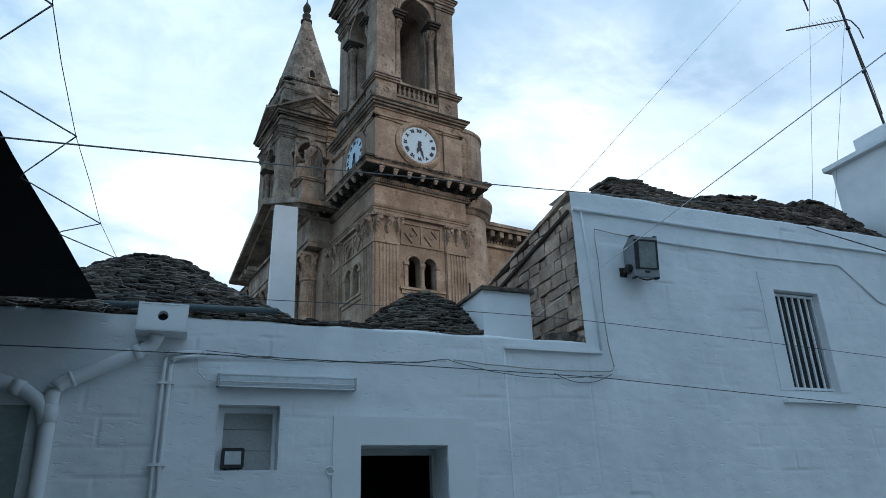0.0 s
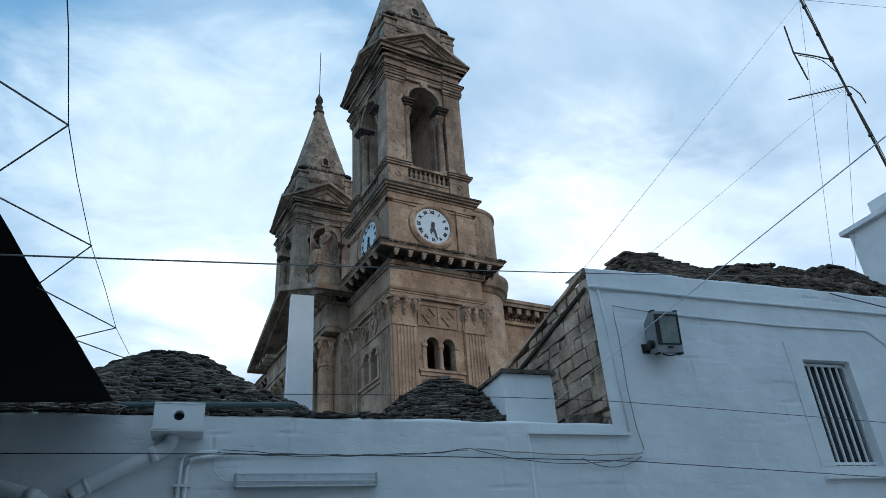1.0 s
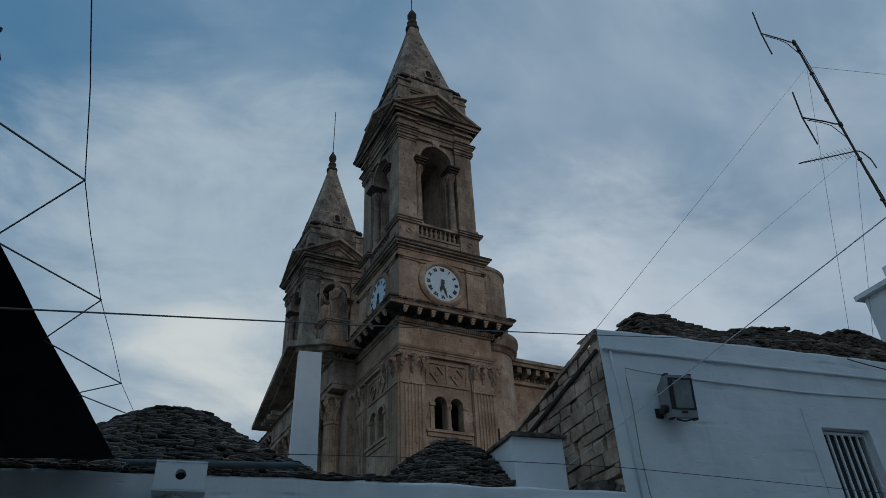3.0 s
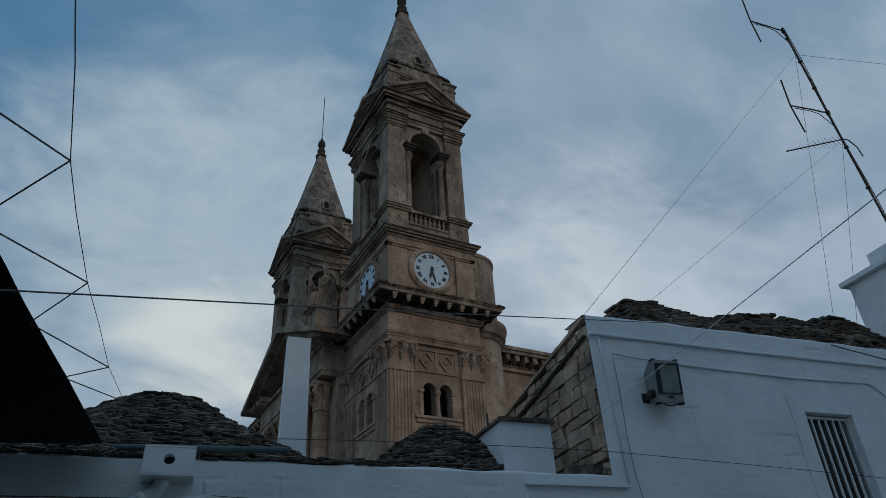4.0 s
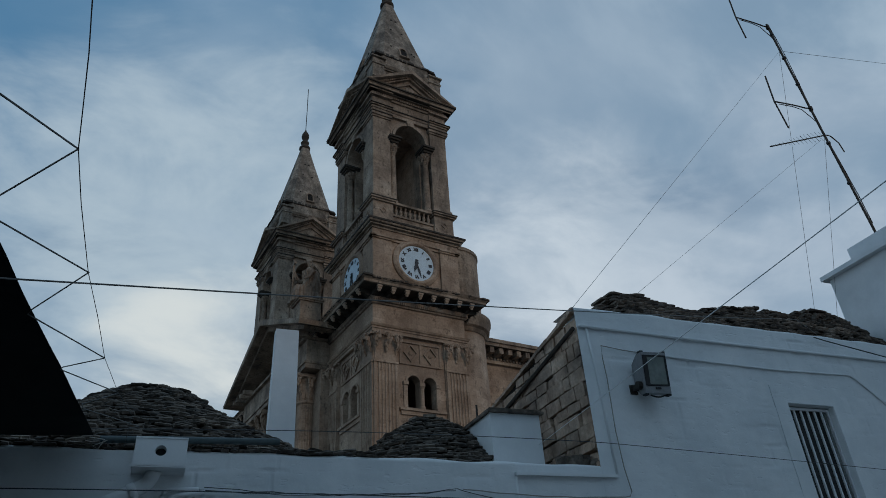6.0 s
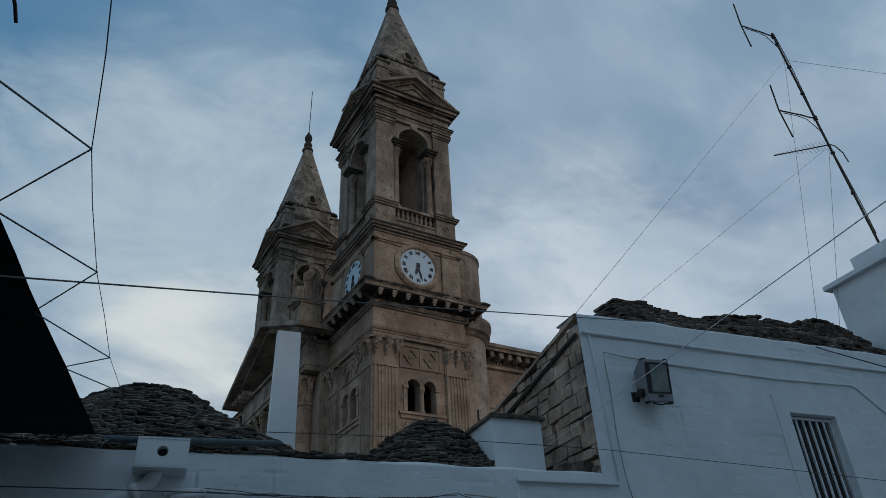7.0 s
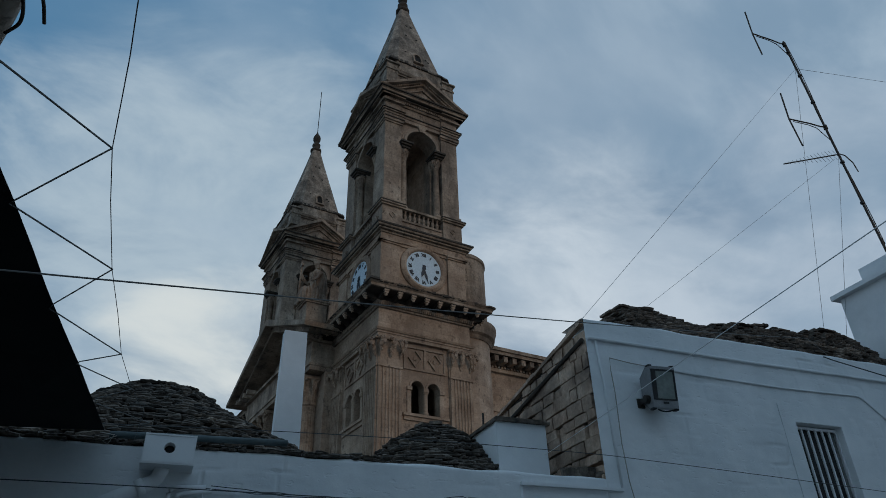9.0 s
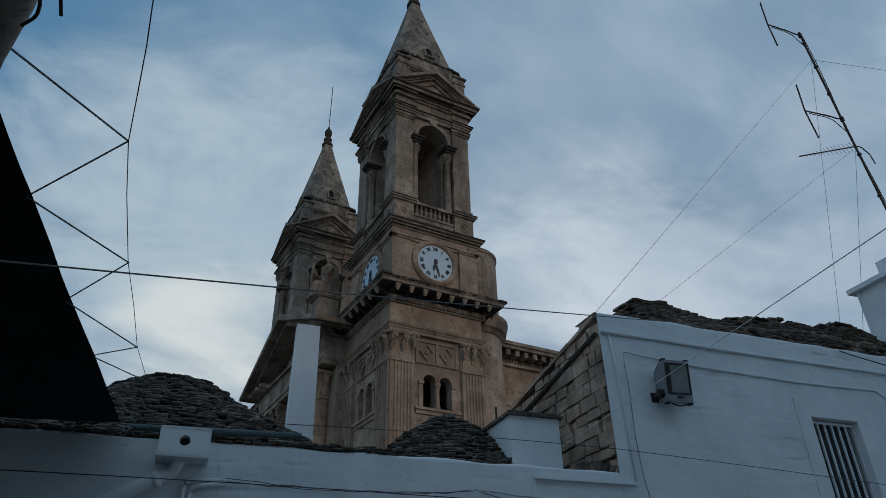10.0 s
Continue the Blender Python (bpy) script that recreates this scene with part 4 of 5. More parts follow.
def relief(x, z):
    """Depth of the whitewashed surface: soft block courses under many coats of lime."""
    n1 = noise.noise((x * 1.3, z * 1.3, 3.1)) * 0.012
    course = 0.235 + 0.0
    wob = noise.noise((x * 0.9, z * 0.9, 8.0)) * 0.05
    row = (z + wob) / course
    i = math.floor(row)
    fz = min(row - i, 1 - (row - i)) * course
    length = 0.42 + 0.16 * noise.noise((i * 3.7, 1.0, 0.0))
    col = (x + wob * 0.7) / length + i * 0.47
    fx = min(col - math.floor(col), 1 - (col - math.floor(col))) * length
    fade = max(0.0, min(1.0, 0.35 + 2.2 * noise.noise((x * 0.8, z * 1.1, 21.0))))
    worn = max(0.0, min(1.0, 0.4 + 2.5 * noise.noise((x * 3.1, z * 4.0, 33.0))))
    joint = -0.016 * fade * worn * max(math.exp(-(fz / 0.011) ** 2), 0.8 * math.exp(-(fx / 0.011) ** 2))
    tilt = 0.008 * noise.noise((i * 5.1, math.floor(col) * 7.3, 2.0))
    rough = max(0.0, min(1.0, 0.3 + 2.0 * noise.noise((x * 1.1, z * 1.3, 55.0))))
    pits = -0.005 * rough * max(0.0, noise.noise((x * 6, z * 24, 5.0)) - 0.36) * 3 - 0.004 * rough * max(0.0, noise.noise((x * 17, z * 40, 9.0)) - 0.4) * 3
    lumps = noise.noise((x * 6, z * 9, 1.0)) * 0.004
    return n1 + joint + tilt * fade + pits + lumps


def skin(bm, x0, x1, z0, z1, step, lip, pinned):
    """A relief surface on the front plane, with openings left out and lips that run into the wall."""
    def lines(a, b, extra):
        n = max(1, round((b - a) / step))
        v = sorted(set([round(a + (b - a) * i / n, 4) for i in range(n + 1)] + [e for e in extra if a <= e <= b]))
        keep = [v[0]]
        for q in v[1:]:
            if q - keep[-1] < 0.006 and q not in extra and q != v[-1]:
                continue
            keep.append(q)
        return keep
    xs = lines(x0, x1, [o[i] for o in OPENINGS for i in (0, 1)])
    zs = lines(z0, z1, [o[i] for o in OPENINGS for i in (2, 3)])

    def hole(x, z):
        return any(o[0] < x < o[1] and o[2] < z < o[3] for o in OPENINGS)

    def edge(x, z):
        return any(o[0] - 0.004 <= x <= o[1] + 0.004 and o[2] - 0.004 <= z <= o[3] + 0.004 for o in OPENINGS)

    grid = {}
    for i, x in enumerate(xs):
        for j, z in enumerate(zs):
            d = 0 if edge(x, z) or (x in pinned) else relief(x, z)
            grid[i, j] = bm.verts.new((x, FRONT - d, z))
    for i in range(len(xs) - 1):
        for j in range(len(zs) - 1):
            if not hole((xs[i] + xs[i + 1]) / 2, (zs[j] + zs[j + 1]) / 2):
                bm.faces.new((grid[i, j], grid[i + 1, j], grid[i + 1, j + 1], grid[i, j + 1]))
    top = [grid[i, len(zs) - 1] for i in range(len(xs))]
    if lip:
        prev = top
        for dy, dz in ((0.02, 0.018), (0.06, 0.03), (0.5, 0.035)):
            row = [bm.verts.new((v.co.x, v.co.y + dy, z1 + dz + 0.02 * noise.noise((v.co.x * 2.1, dy, 4.4)))) for v in top]
            for a in range(len(row) - 1):
                bm.faces.new((prev[a], prev[a + 1], row[a + 1], row[a]))
            prev = row


bm = bmesh.new()
skin(bm, -3.2, 4.15, 0.0, 3.21, 0.016, True, (-3.2, 4.15))
skin(bm, 4.15, 12.4, 0.0, 5.08, 0.02, True, (4.15, 12.4))
for x0, x1, z0, z1 in OPENINGS:
    for a, b in (((x0, z0), (x1, z0)), ((x1, z0), (x1, z1)), ((x1, z1), (x0, z1)), ((x0, z1), (x0, z0))):
        bm.faces.new([bm.verts.new(c) for c in ((a[0], FRONT, a[1]), (b[0], FRONT, b[1]), (b[0], FRONT + 0.05, b[1]), (a[0], FRONT + 0.05, a[1]))])
wall_north = part("wall_north", bm, WHITE, smooth=True)
tagged(wall_north, "whitewashed stone house wall with uneven limed blocks", "wall", kind="structure")


def body(x0, x1, z0, z1, y0, y1, holes):
    """The thickness of a wall in boxes round its openings."""
    bm = bmesh.new()
    xs = sorted({x0, x1, *[h[0] for h in holes], *[h[1] for h in holes]})
    for a, b in zip(xs, xs[1:]):
        cuts = sorted([(h[2], h[3]) for h in holes if h[0] <= a and h[1] >= b])
        z = z0
        for c, d in cuts:
            if c > z:
                box(bm, a, b, y0, y1, z, c)
            z = d
        if z < z1:
            box(bm, a, b, y0, y1, z, z1)
    return bm


tagged(part("wall_core", body(-3.2, 4.13, 0, 3.2, FRONT + 0.05, 7.0, OPENINGS[:2]), WHITE), "thick whitewashed masonry behind the house front", "wall", kind="structure")
tagged(part("wall_core_upper", body(4.3, 12.4, 0, 5.07, FRONT + 0.05, 7.0, OPENINGS[2:]), WHITE), "thick whitewashed masonry of the taller house", "wall", kind="structure")

# plain walls and rooms that close the place; these walls are unseen additions
# dark green, so little light reaches the left of the front
bm = bmesh.new()
box(bm, -3.5, -3.2, -5.0, 7.0, 0, 3.2)
tagged(part("wall_west", bm, GREENWALL), "unseen dark green wall added to dim the left of the house front", "wall", kind="structure")
# added out of view to stop sky light coming in beneath the cloth
bm = bmesh.new()
box(bm, -3.2, -1.0, -3.3, -3.0, 0, 2.7)
tagged(part("wall_southwest", bm, GREENWALL), "unseen dark green wall added to block light under the shade cloth", "wall", kind="structure")
# added unseen: shades house and domes from the low sun, leaves the tower lit
bm = bmesh.new()
box(bm, -16, 22, -6.3, -6.0, 0, 11.0)
tagged(part("wall_south", bm, WHITE), "unseen tall white wall added to keep the low sun off the courtyard", "wall", kind="structure")
# both rooms get their darkness from the wall colour
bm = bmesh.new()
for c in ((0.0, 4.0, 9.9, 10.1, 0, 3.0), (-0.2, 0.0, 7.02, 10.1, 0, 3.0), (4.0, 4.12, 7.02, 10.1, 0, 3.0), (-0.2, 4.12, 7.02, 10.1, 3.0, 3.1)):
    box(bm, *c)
tagged(part("room_shell", bm, ROOM), "room behind the open doorway, walls coloured dark for its gloom", "wall", kind="structure")
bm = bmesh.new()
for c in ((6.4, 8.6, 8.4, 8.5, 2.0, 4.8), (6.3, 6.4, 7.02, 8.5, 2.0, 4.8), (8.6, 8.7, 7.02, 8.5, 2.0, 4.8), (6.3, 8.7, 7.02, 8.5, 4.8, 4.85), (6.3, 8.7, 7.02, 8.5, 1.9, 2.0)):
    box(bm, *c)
tagged(part("room_shell_upper", bm, ROOM), "room behind the barred window, walls coloured dark for its gloom", "wall", kind="structure")

# door surround: a smooth plaster panel, frame in the depth of the doorway
door = thing("door_1", label="open doorway with a smooth white plaster surround", category="door", kind="structure")
bm = bmesh.new()
box(bm, 1.36, 1.619, FRONT - 0.022, FRONT + 0.02, 0, 2.38)
box(bm, 2.47, 2.747, FRONT - 0.022, FRONT + 0.02, 0, 2.375)
box(bm, 1.619, 2.47, FRONT - 0.022, FRONT + 0.02, 2.123, 2.377)
part("plaster_surround", bm, PAINT, door)
bm = bmesh.new()
box(bm, 1.625, 1.665, FRONT + 0.3, FRONT + 0.38, 0, 2.06)
box(bm, 2.42, 2.464, FRONT + 0.3, FRONT + 0.38, 0, 2.06)
box(bm, 1.625, 2.464, FRONT + 0.3, FRONT + 0.38, 2.06, 2.117)
part("door_frame", bm, SHUTTER, door)
bm = bmesh.new()
tube(bm, [(1.335 + 0.034 * math.cos(a / 5 * math.pi), FRONT - 0.03, 1.9 + 0.034 * math.sin(a / 5 * math.pi)) for a in range(11)], 0.009, 6)
tube(bm, [(1.369, FRONT - 0.03, 1.9), (1.38, FRONT + 0.01, 1.9)], 0.012, 6)
tagged(part("wall_ring", bm, PAINT), "white painted iron ring fixed beside the doorway", "ring")

# niche with a boarded back and a small floodlight
niche = thing("window_1", label="square white niche closed with grey panels", category="window", kind="structure")
for i in range(3):
    bm = bmesh.new()
    z0 = 1.912 + 0.183 * i
    box(bm, 0.355, 0.875, 6.72, 6.76, z0, z0 + 0.178)
    part("panel", bm, SHUTTER, niche)
bm = bmesh.new()
box(bm, 0.355, 0.415, 6.66, 6.72, 1.912, 2.46)
box(bm, 0.84, 0.875, 6.66, 6.72, 1.912, 2.46)
box(bm, 0.415, 0.84, 6.66, 6.72, 2.415, 2.46)
part("niche_frame", bm, PAINT, niche)
bm = bmesh.new()
box(bm, 0.34, 0.9, 6.49, 6.7, 1.892, 1.912)
part("niche_sill", bm, WHITE, niche)


def small_floodlight():
    f = thing("small_floodlight", Matrix.Translation((0.507, 6.6, 1.912)), "small black floodlight standing in the niche", "floodlight")
    tilt = Matrix.Translation((0, 0, 0.105)) @ Matrix.Rotation(radians(-6), 4, "X")
    bm = bmesh.new()
    extrude(bm, [(-0.095, -0.07), (-0.085, -0.085), (0.085, -0.085), (0.095, -0.07), (0.095, 0.07), (0.085, 0.085), (-0.085, 0.085), (-0.095, 0.07)], -0.03, 0.03, tilt)
    part("housing", bm, BLACK, f)
    bm = bmesh.new()
    box(bm, -0.068, 0.068, -0.036, -0.028, -0.055, 0.055, tilt)
    part("lens", bm, PALELENS, f)
    bm = bmesh.new()
    box(bm, -0.06, -0.048, -0.015, 0.015, 0.0, 0.04)
    box(bm, 0.048, 0.06, -0.015, 0.015, 0.0, 0.04)
    box(bm, -0.06, 0.06, -0.02, 0.02, 0.0, 0.008)
    part("bracket", bm, BLACK, f)


small_floodlight()


def tube_light():
    f = thing("fluorescent_light", Matrix.Translation((0.935, FRONT, 2.665)), "long wall-mounted fluorescent light with a clear cover", "light")
    prof = [(-0.02, -0.045), (0.035, -0.055), (0.075, -0.05), (0.085, -0.03), (0.085, 0.03), (0.07, 0.05), (-0.02, 0.05)]
    bm = bmesh.new()
    extrude(bm, [(-q, z) for q, z in prof[::-1]], -0.60, 0.60, Matrix(((0, 1, 0, 0), (1, 0, 0, 0), (0, 0, 1, 0), (0, 0, 0, 1))))
    part("diffuser", bm, TUBE, f)
    for a in (-1, 1):
        bm = bmesh.new()
        box(bm, *sorted((a * 0.598, a * 0.618)), -0.09, 0.0, -0.058, 0.053)
        part("end_cap", bm, SHUTTER, f)
    bm = bmesh.new()
    for z in (0.05, -0.012, -0.056):
        box(bm, -0.6, 0.6, -0.092, -0.08, z - 0.004, z + 0.004)
    part("rib", bm, PAINT, f)


tube_light()

# barred window in the taller wall
barred = thing("window_2", label="tall barred window in a smooth white plaster surround", category="window", kind="structure")
bm = bmesh.new()
for c in ((6.84, 7.057, 2.78, 4.3), (7.823, 8.01, 2.78, 4.3), (7.057, 7.823, 4.083, 4.3)):
    box(bm, c[0], c[1], FRONT - 0.01, FRONT + 0.02, c[2], c[3])
part("plaster_surround", bm, WHITE, barred)
bm = bmesh.new()
box(bm, 6.84, 8.07, FRONT - 0.06, FRONT + 0.2, 2.63, 2.67)
part("window_sill", bm, PAINT, barred)
bm = bmesh.new()
for x0, x1, z0, z1 in ((7.06, 7.09, 2.78, 4.08), (7.79, 7.82, 2.78, 4.08), (7.09, 7.79, 4.05, 4.08), (7.09, 7.79, 2.78, 2.82)):
    box(bm, x0, x1, FRONT + 0.14, FRONT + 0.18, z0, z1)
part("window_frame", bm, SHUTTER, barred)
for i in range(7):
    bm = bmesh.new()
    x = 7.115 + 0.69 * i / 6
    box(bm, x - 0.011, x + 0.011, FRONT + 0.084, FRONT + 0.106, 2.8, 4.06)
    part("bar", bm, PAINT, barred, "white painted iron bar")
bm = bmesh.new()
box(bm, 7.06, 7.82, FRONT + 0.08, FRONT + 0.11, 4.03, 4.06)
box(bm, 7.06, 7.82, FRONT + 0.08, FRONT + 0.11, 2.81, 2.84)
part("bar_rail", bm, PAINT, barred)
bm = bmesh.new()
box(bm, 7.09, 7.79, FRONT + 0.15, FRONT + 0.16, 2.82, 4.05)
part("pane", bm, BLACK, barred, "dark window pane")


def large_floodlight():
    f = thing("floodlight", Matrix.Translation((4.91, 6.27, 4.215)) @ Matrix.Rotation(radians(-7), 4, "Z"), "grey metal floodlight on a bracket, with a dull reflector", "floodlight")
    tilt = Matrix.Rotation(radians(7), 4, "X")
    w, h = 0.155, 0.235
    bm = bmesh.new()
    a = [bm.verts.new(tilt @ Vector(c)) for c in ((-w, -0.06, -h), (w, -0.06, -h), (w, -0.06, h), (-w, -0.06, h))]
    b = [bm.verts.new(tilt @ Vector(c)) for c in ((-w, 0.05, -h), (w, 0.05, -h), (w, 0.05, h), (-w, 0.05, h))]
    c = [bm.verts.new(tilt @ Vector(c)) for c in ((-w * 0.97, 0.17, -h * 0.6), (w * 0.97, 0.17, -h * 0.6), (w * 0.97, 0.19, h * 0.62), (-w * 0.97, 0.19, h * 0.62))]
    for p, q in ((a, b), (b, c)):
        for i in range(4):
            bm.faces.new((p[i], p[(i + 1) % 4], q[(i + 1) % 4], q[i]))
    bm.faces.new(a[::-1])
    bm.faces.new(c)
    part("housing", bm, ALU, f)
    bm = bmesh.new()
    for x0, x1, z0, z1 in ((-0.145, -0.095, -0.15, 0.2), (0.125, 0.145, -0.15, 0.2), (-0.095, 0.125, 0.18, 0.2), (-0.095, 0.125, -0.15, -0.135)):
        box(bm, x0, x1, -0.072, -0.058, z0, z1, tilt)
    part("bezel", bm, BLACK, f)
    bm = bmesh.new()
    box(bm, -0.095, 0.125, -0.066, -0.058, -0.135, 0.18, tilt)
    part("lens", bm, LENS, f, "dull reflector behind glass")
    for x in (-0.14, 0.14):
        for z in (h, -h - 0.02):
            bm = bmesh.new()
            box(bm, x - 0.02, x + 0.02, -0.05, 0.02, z, z + 0.02, tilt)
            part("lug", bm, BLACK, f)
    bm = bmesh.new()
    box(bm, -0.03, 0.03, -0.075, -0.06, -0.19, -0.17, tilt)
    part("latch", bm, BLACK, f)
    bm = bmesh.new()
    tube(bm, [tilt @ Vector((-0.09 + 0.03 * i, -0.03, -h - 0.015 - 0.02 * math.sin(math.pi * i / 6))) for i in range(7)], 0.009, 6)
    part("handle", bm, BLACK, f)
    bm = bmesh.new()
    box(bm, -0.185, -0.165, 0.0, 0.2, -0.15, -0.1)
    tube(bm, [(-0.205, 0.05, -0.125), (-0.145, 0.05, -0.125)], 0.048, 12)
    tube(bm, [(-0.2, 0.13, -0.125), (-0.15, 0.13, -0.125)], 0.035, 10)
    box(bm, -0.22, -0.13, 0.19, 0.21, -0.18, -0.07)
    part("wall_bracket", bm, IRON, f)


large_floodlight()


def spout_box():
    s = thing("rainwater_hopper", Matrix.Translation((-0.175, 6.23, 3.033)), "white box-shaped rainwater hopper with a round hole", "rainwater hopper")
    bm = bmesh.new()
    seg = 20
    w = 0.195
    outer = []
    corner = math.atan2(0.1075, w)
    angles = sorted([2 * math.pi * (i + 0.5) / seg for i in range(seg)] + [corner, math.pi - corner, math.pi + corner, 2 * math.pi - corner])
    seg = len(angles)
    for a in angles:
        c, q = math.cos(a), math.sin(a)
        k = min(w / abs(c) if c else 9, 0.1075 / abs(q) if q else 9)
        outer.append((c * k, 0.1075 + q * k))
    inner = [(0.043 * math.cos(a), 0.119 + 0.043 * math.sin(a)) for a in angles]
    vo = [bm.verts.new((x, 0, z)) for x, z in outer]
    vi = [bm.verts.new((x, 0, z)) for x, z in inner]
    vd = [bm.verts.new((x, 0.1, z)) for x, z in inner]
    for i in range(seg):
        j = (i + 1) % seg
        bm.faces.new((vo[i], vo[j], vi[j], vi[i]))
        bm.faces.new((vi[i], vi[j], vd[j], vd[i]))
    part("front_plate", bm, PAINT, s)
    bm = bmesh.new()
    box(bm, -0.205, 0.205, 0.004, 0.27, -0.012, 0.003)
    box(bm, -0.2, -0.188, 0.004, 0.27, 0.003, 0.215)
    box(bm, 0.188, 0.2, 0.004, 0.27, 0.003, 0.215)
    box(bm, -0.2, 0.2, -0.006, 0.27, 0.215, 0.228)
    part("casing", bm, PAINT, s)
    bm = bmesh.new()
    box(bm, -0.12, 0.12, 0.1, 0.12, 0.02, 0.2)
    part("inside", bm, BLACK, s)


spout_box()


def pipe(name, label, category, pts, r, mat, collars=(), seg=14):
    p = thing(name, label=label, category=category)
    bm = bmesh.new()
    tube(bm, bend(pts, 5), r, seg)
    part("pipe", bm, mat, p, smooth=True)
    for a, b in collars:
        bm = bmesh.new()
        tube(bm, [a, b], r * 1.16, seg)
        part("collar", bm, mat, p, smooth=True)
    return p


def lerp3(a, b, t):
    return tuple(x + (y - x) * t for x, y in zip(a, b))


A, B, D = (-0.20, 6.38, 3.03), (-0.24, 6.43, 2.93), (-0.93, 6.42, 2.56)
pipe("drainpipe", "white painted drainpipe that slants from the hopper and drops", "drainpipe", [A, B, D, (-0.93, 6.43, 2.35), (-0.93, 6.43, 0.0)], 0.058, PAINT,
     [(lerp3(B, D, 0.12), lerp3(B, D, 0.2)), (lerp3(B, D, 0.80), lerp3(B, D, 0.84)), ((-0.93, 6.43, 2.42), (-0.93, 6.43, 2.28))])
pipe("drainpipe", "white painted branch drainpipe joining the upright one", "drainpipe", [(-3.15, 6.42, 3.12), (-1.16, 6.42, 2.55), (-1.0, 6.42, 2.44), (-0.94, 6.43, 2.28)], 0.058, PAINT,
     [((-1.22, 6.42, 2.566), (-1.14, 6.42, 2.535))])
for i, dx in enumerate((0, 0.052)):
    pipe("conduit", "thin white painted electrical conduit bending along the wall", "conduit",
         [(-0.125 + dx, FRONT - 0.03, 0.0), (-0.125 + dx, FRONT - 0.03, 2.84 + 0.05 * (1 - i)), (0.16 + dx, FRONT - 0.03, 2.885 + 0.02 * (1 - i))], 0.019, PAINT, seg=10)
for z in (2.63, 1.96):
    bm = bmesh.new()
    box(bm, -0.165, -0.03, FRONT - 0.055, FRONT + 0.01, z - 0.012, z + 0.012)
    tagged(part("pipe_clip", bm, PAINT), "white painted clip holding two conduits", "pipe clip", "conduit clips")
pipe("gutter_pipe", "grey-green plastic pipe lying along the roof edge", "pipe", [(-0.66, 6.47, 3.29), (-0.2, 6.47, 3.305), (0.80, 6.46, 3.325)], 0.03, GREENPIPE, seg=12)

# raised fillets and conduits painted over
bm = bmesh.new()
box(bm, 3.13, 4.33, FRONT - 0.045, FRONT + 0.02, 3.095, 3.125)
tagged(part("trim_ledge", bm, PAINT), "thin white ledge under the roof line", "trim", kind="structure")
pipe("conduit", "whitewashed conduit running along the top of the wall", "conduit", [(4.17, FRONT - 0.02, 4.83), (6.4, FRONT - 0.02, 4.81), (9.2, FRONT - 0.02, 4.81), (12.3, FRONT - 0.02, 4.8)], 0.02, WHITE, seg=8)
pipe("conduit", "whitewashed upright conduit near the wall's corner", "conduit", [(4.27, FRONT - 0.01, 4.82), (4.3, FRONT - 0.01, 4.3), (4.33, FRONT - 0.01, 3.12)], 0.014, WHITE, seg=8)
pipe("conduit", "whitewashed upright conduit on the lower wall", "conduit", [(3.145, FRONT - 0.003, 3.12), (3.15, FRONT - 0.003, 0.0)], 0.011, WHITE, seg=8)
pipe("conduit", "whitewashed conduit that slants down past the barred window", "conduit", [(4.9, FRONT - 0.012, 4.56), (6.97, FRONT - 0.012, 4.515), (8.35, FRONT - 0.012, 4.54), (8.98, FRONT - 0.012, 4.04), (9.9, FRONT - 0.012, 4.0)], 0.014, WHITE, seg=8)


def cable(name, label, pts, r, mat, category="cable"):
    bm = bmesh.new()
    tube(bm, pts, r, 6)
    return tagged(part(name, bm, mat), label, category)


cable("cable", "pale twisted cable looping along the wall to its corner", [(4.9, 6.47, 4.56), (4.7, 6.47, 4.57), (4.42, 6.47, 4.6), (4.41, 6.47, 4.45), (4.42, 6.47, 4.2), (4.4, 6.47, 3.6), (4.42, 6.47, 3.2), (4.46, 6.47, 2.96), (4.42, 6.46, 2.91)] + sag((4.36, 6.46, 2.90), (2.55, 6.46, 2.945), 0.03, 10, 0.006), 0.006, PALE)
cable("cable", "dark cable draped along the wall under the roof line", sag((0.12, 6.46, 2.9), (1.6, 6.46, 2.875), 0.02, 10, 0.008) + sag((1.7, 6.46, 2.88), (2.49, 6.46, 2.95), 0.015, 8, 0.006) + sag((2.55, 6.46, 2.93), (4.3, 6.46, 2.86), 0.09, 12, 0.005), 0.0036, WIRE)
cable("cable", "thin dark cable running beside the other along the wall", sag((0.2, 6.455, 2.92), (2.47, 6.455, 2.93), 0.05, 16, 0.01), 0.0035, WIRE)
cable("cable", "thin loose cable hanging in a loop below the corner", sag((3.7, 6.47, 2.86), (4.42, 6.47, 2.88), 0.1, 12), 0.004, WIRE)
cable("cable", "short flex that feeds the fluorescent light", [(0.14, 6.47, 2.86), (0.15, 6.47, 2.74), (0.22, 6.47, 2.67), (0.3, 6.46, 2.655)], 0.006, PAINT)

# plaster patch beyond the drainpipe
bm = bmesh.new()
box(bm, -3.19, -1.08, FRONT - 0.02, FRONT + 0.02, 0, 2.42)
tagged(part("plaster_patch", bm, PANEL), "smooth grey-green panel on the lower wall", "wall", kind="structure")

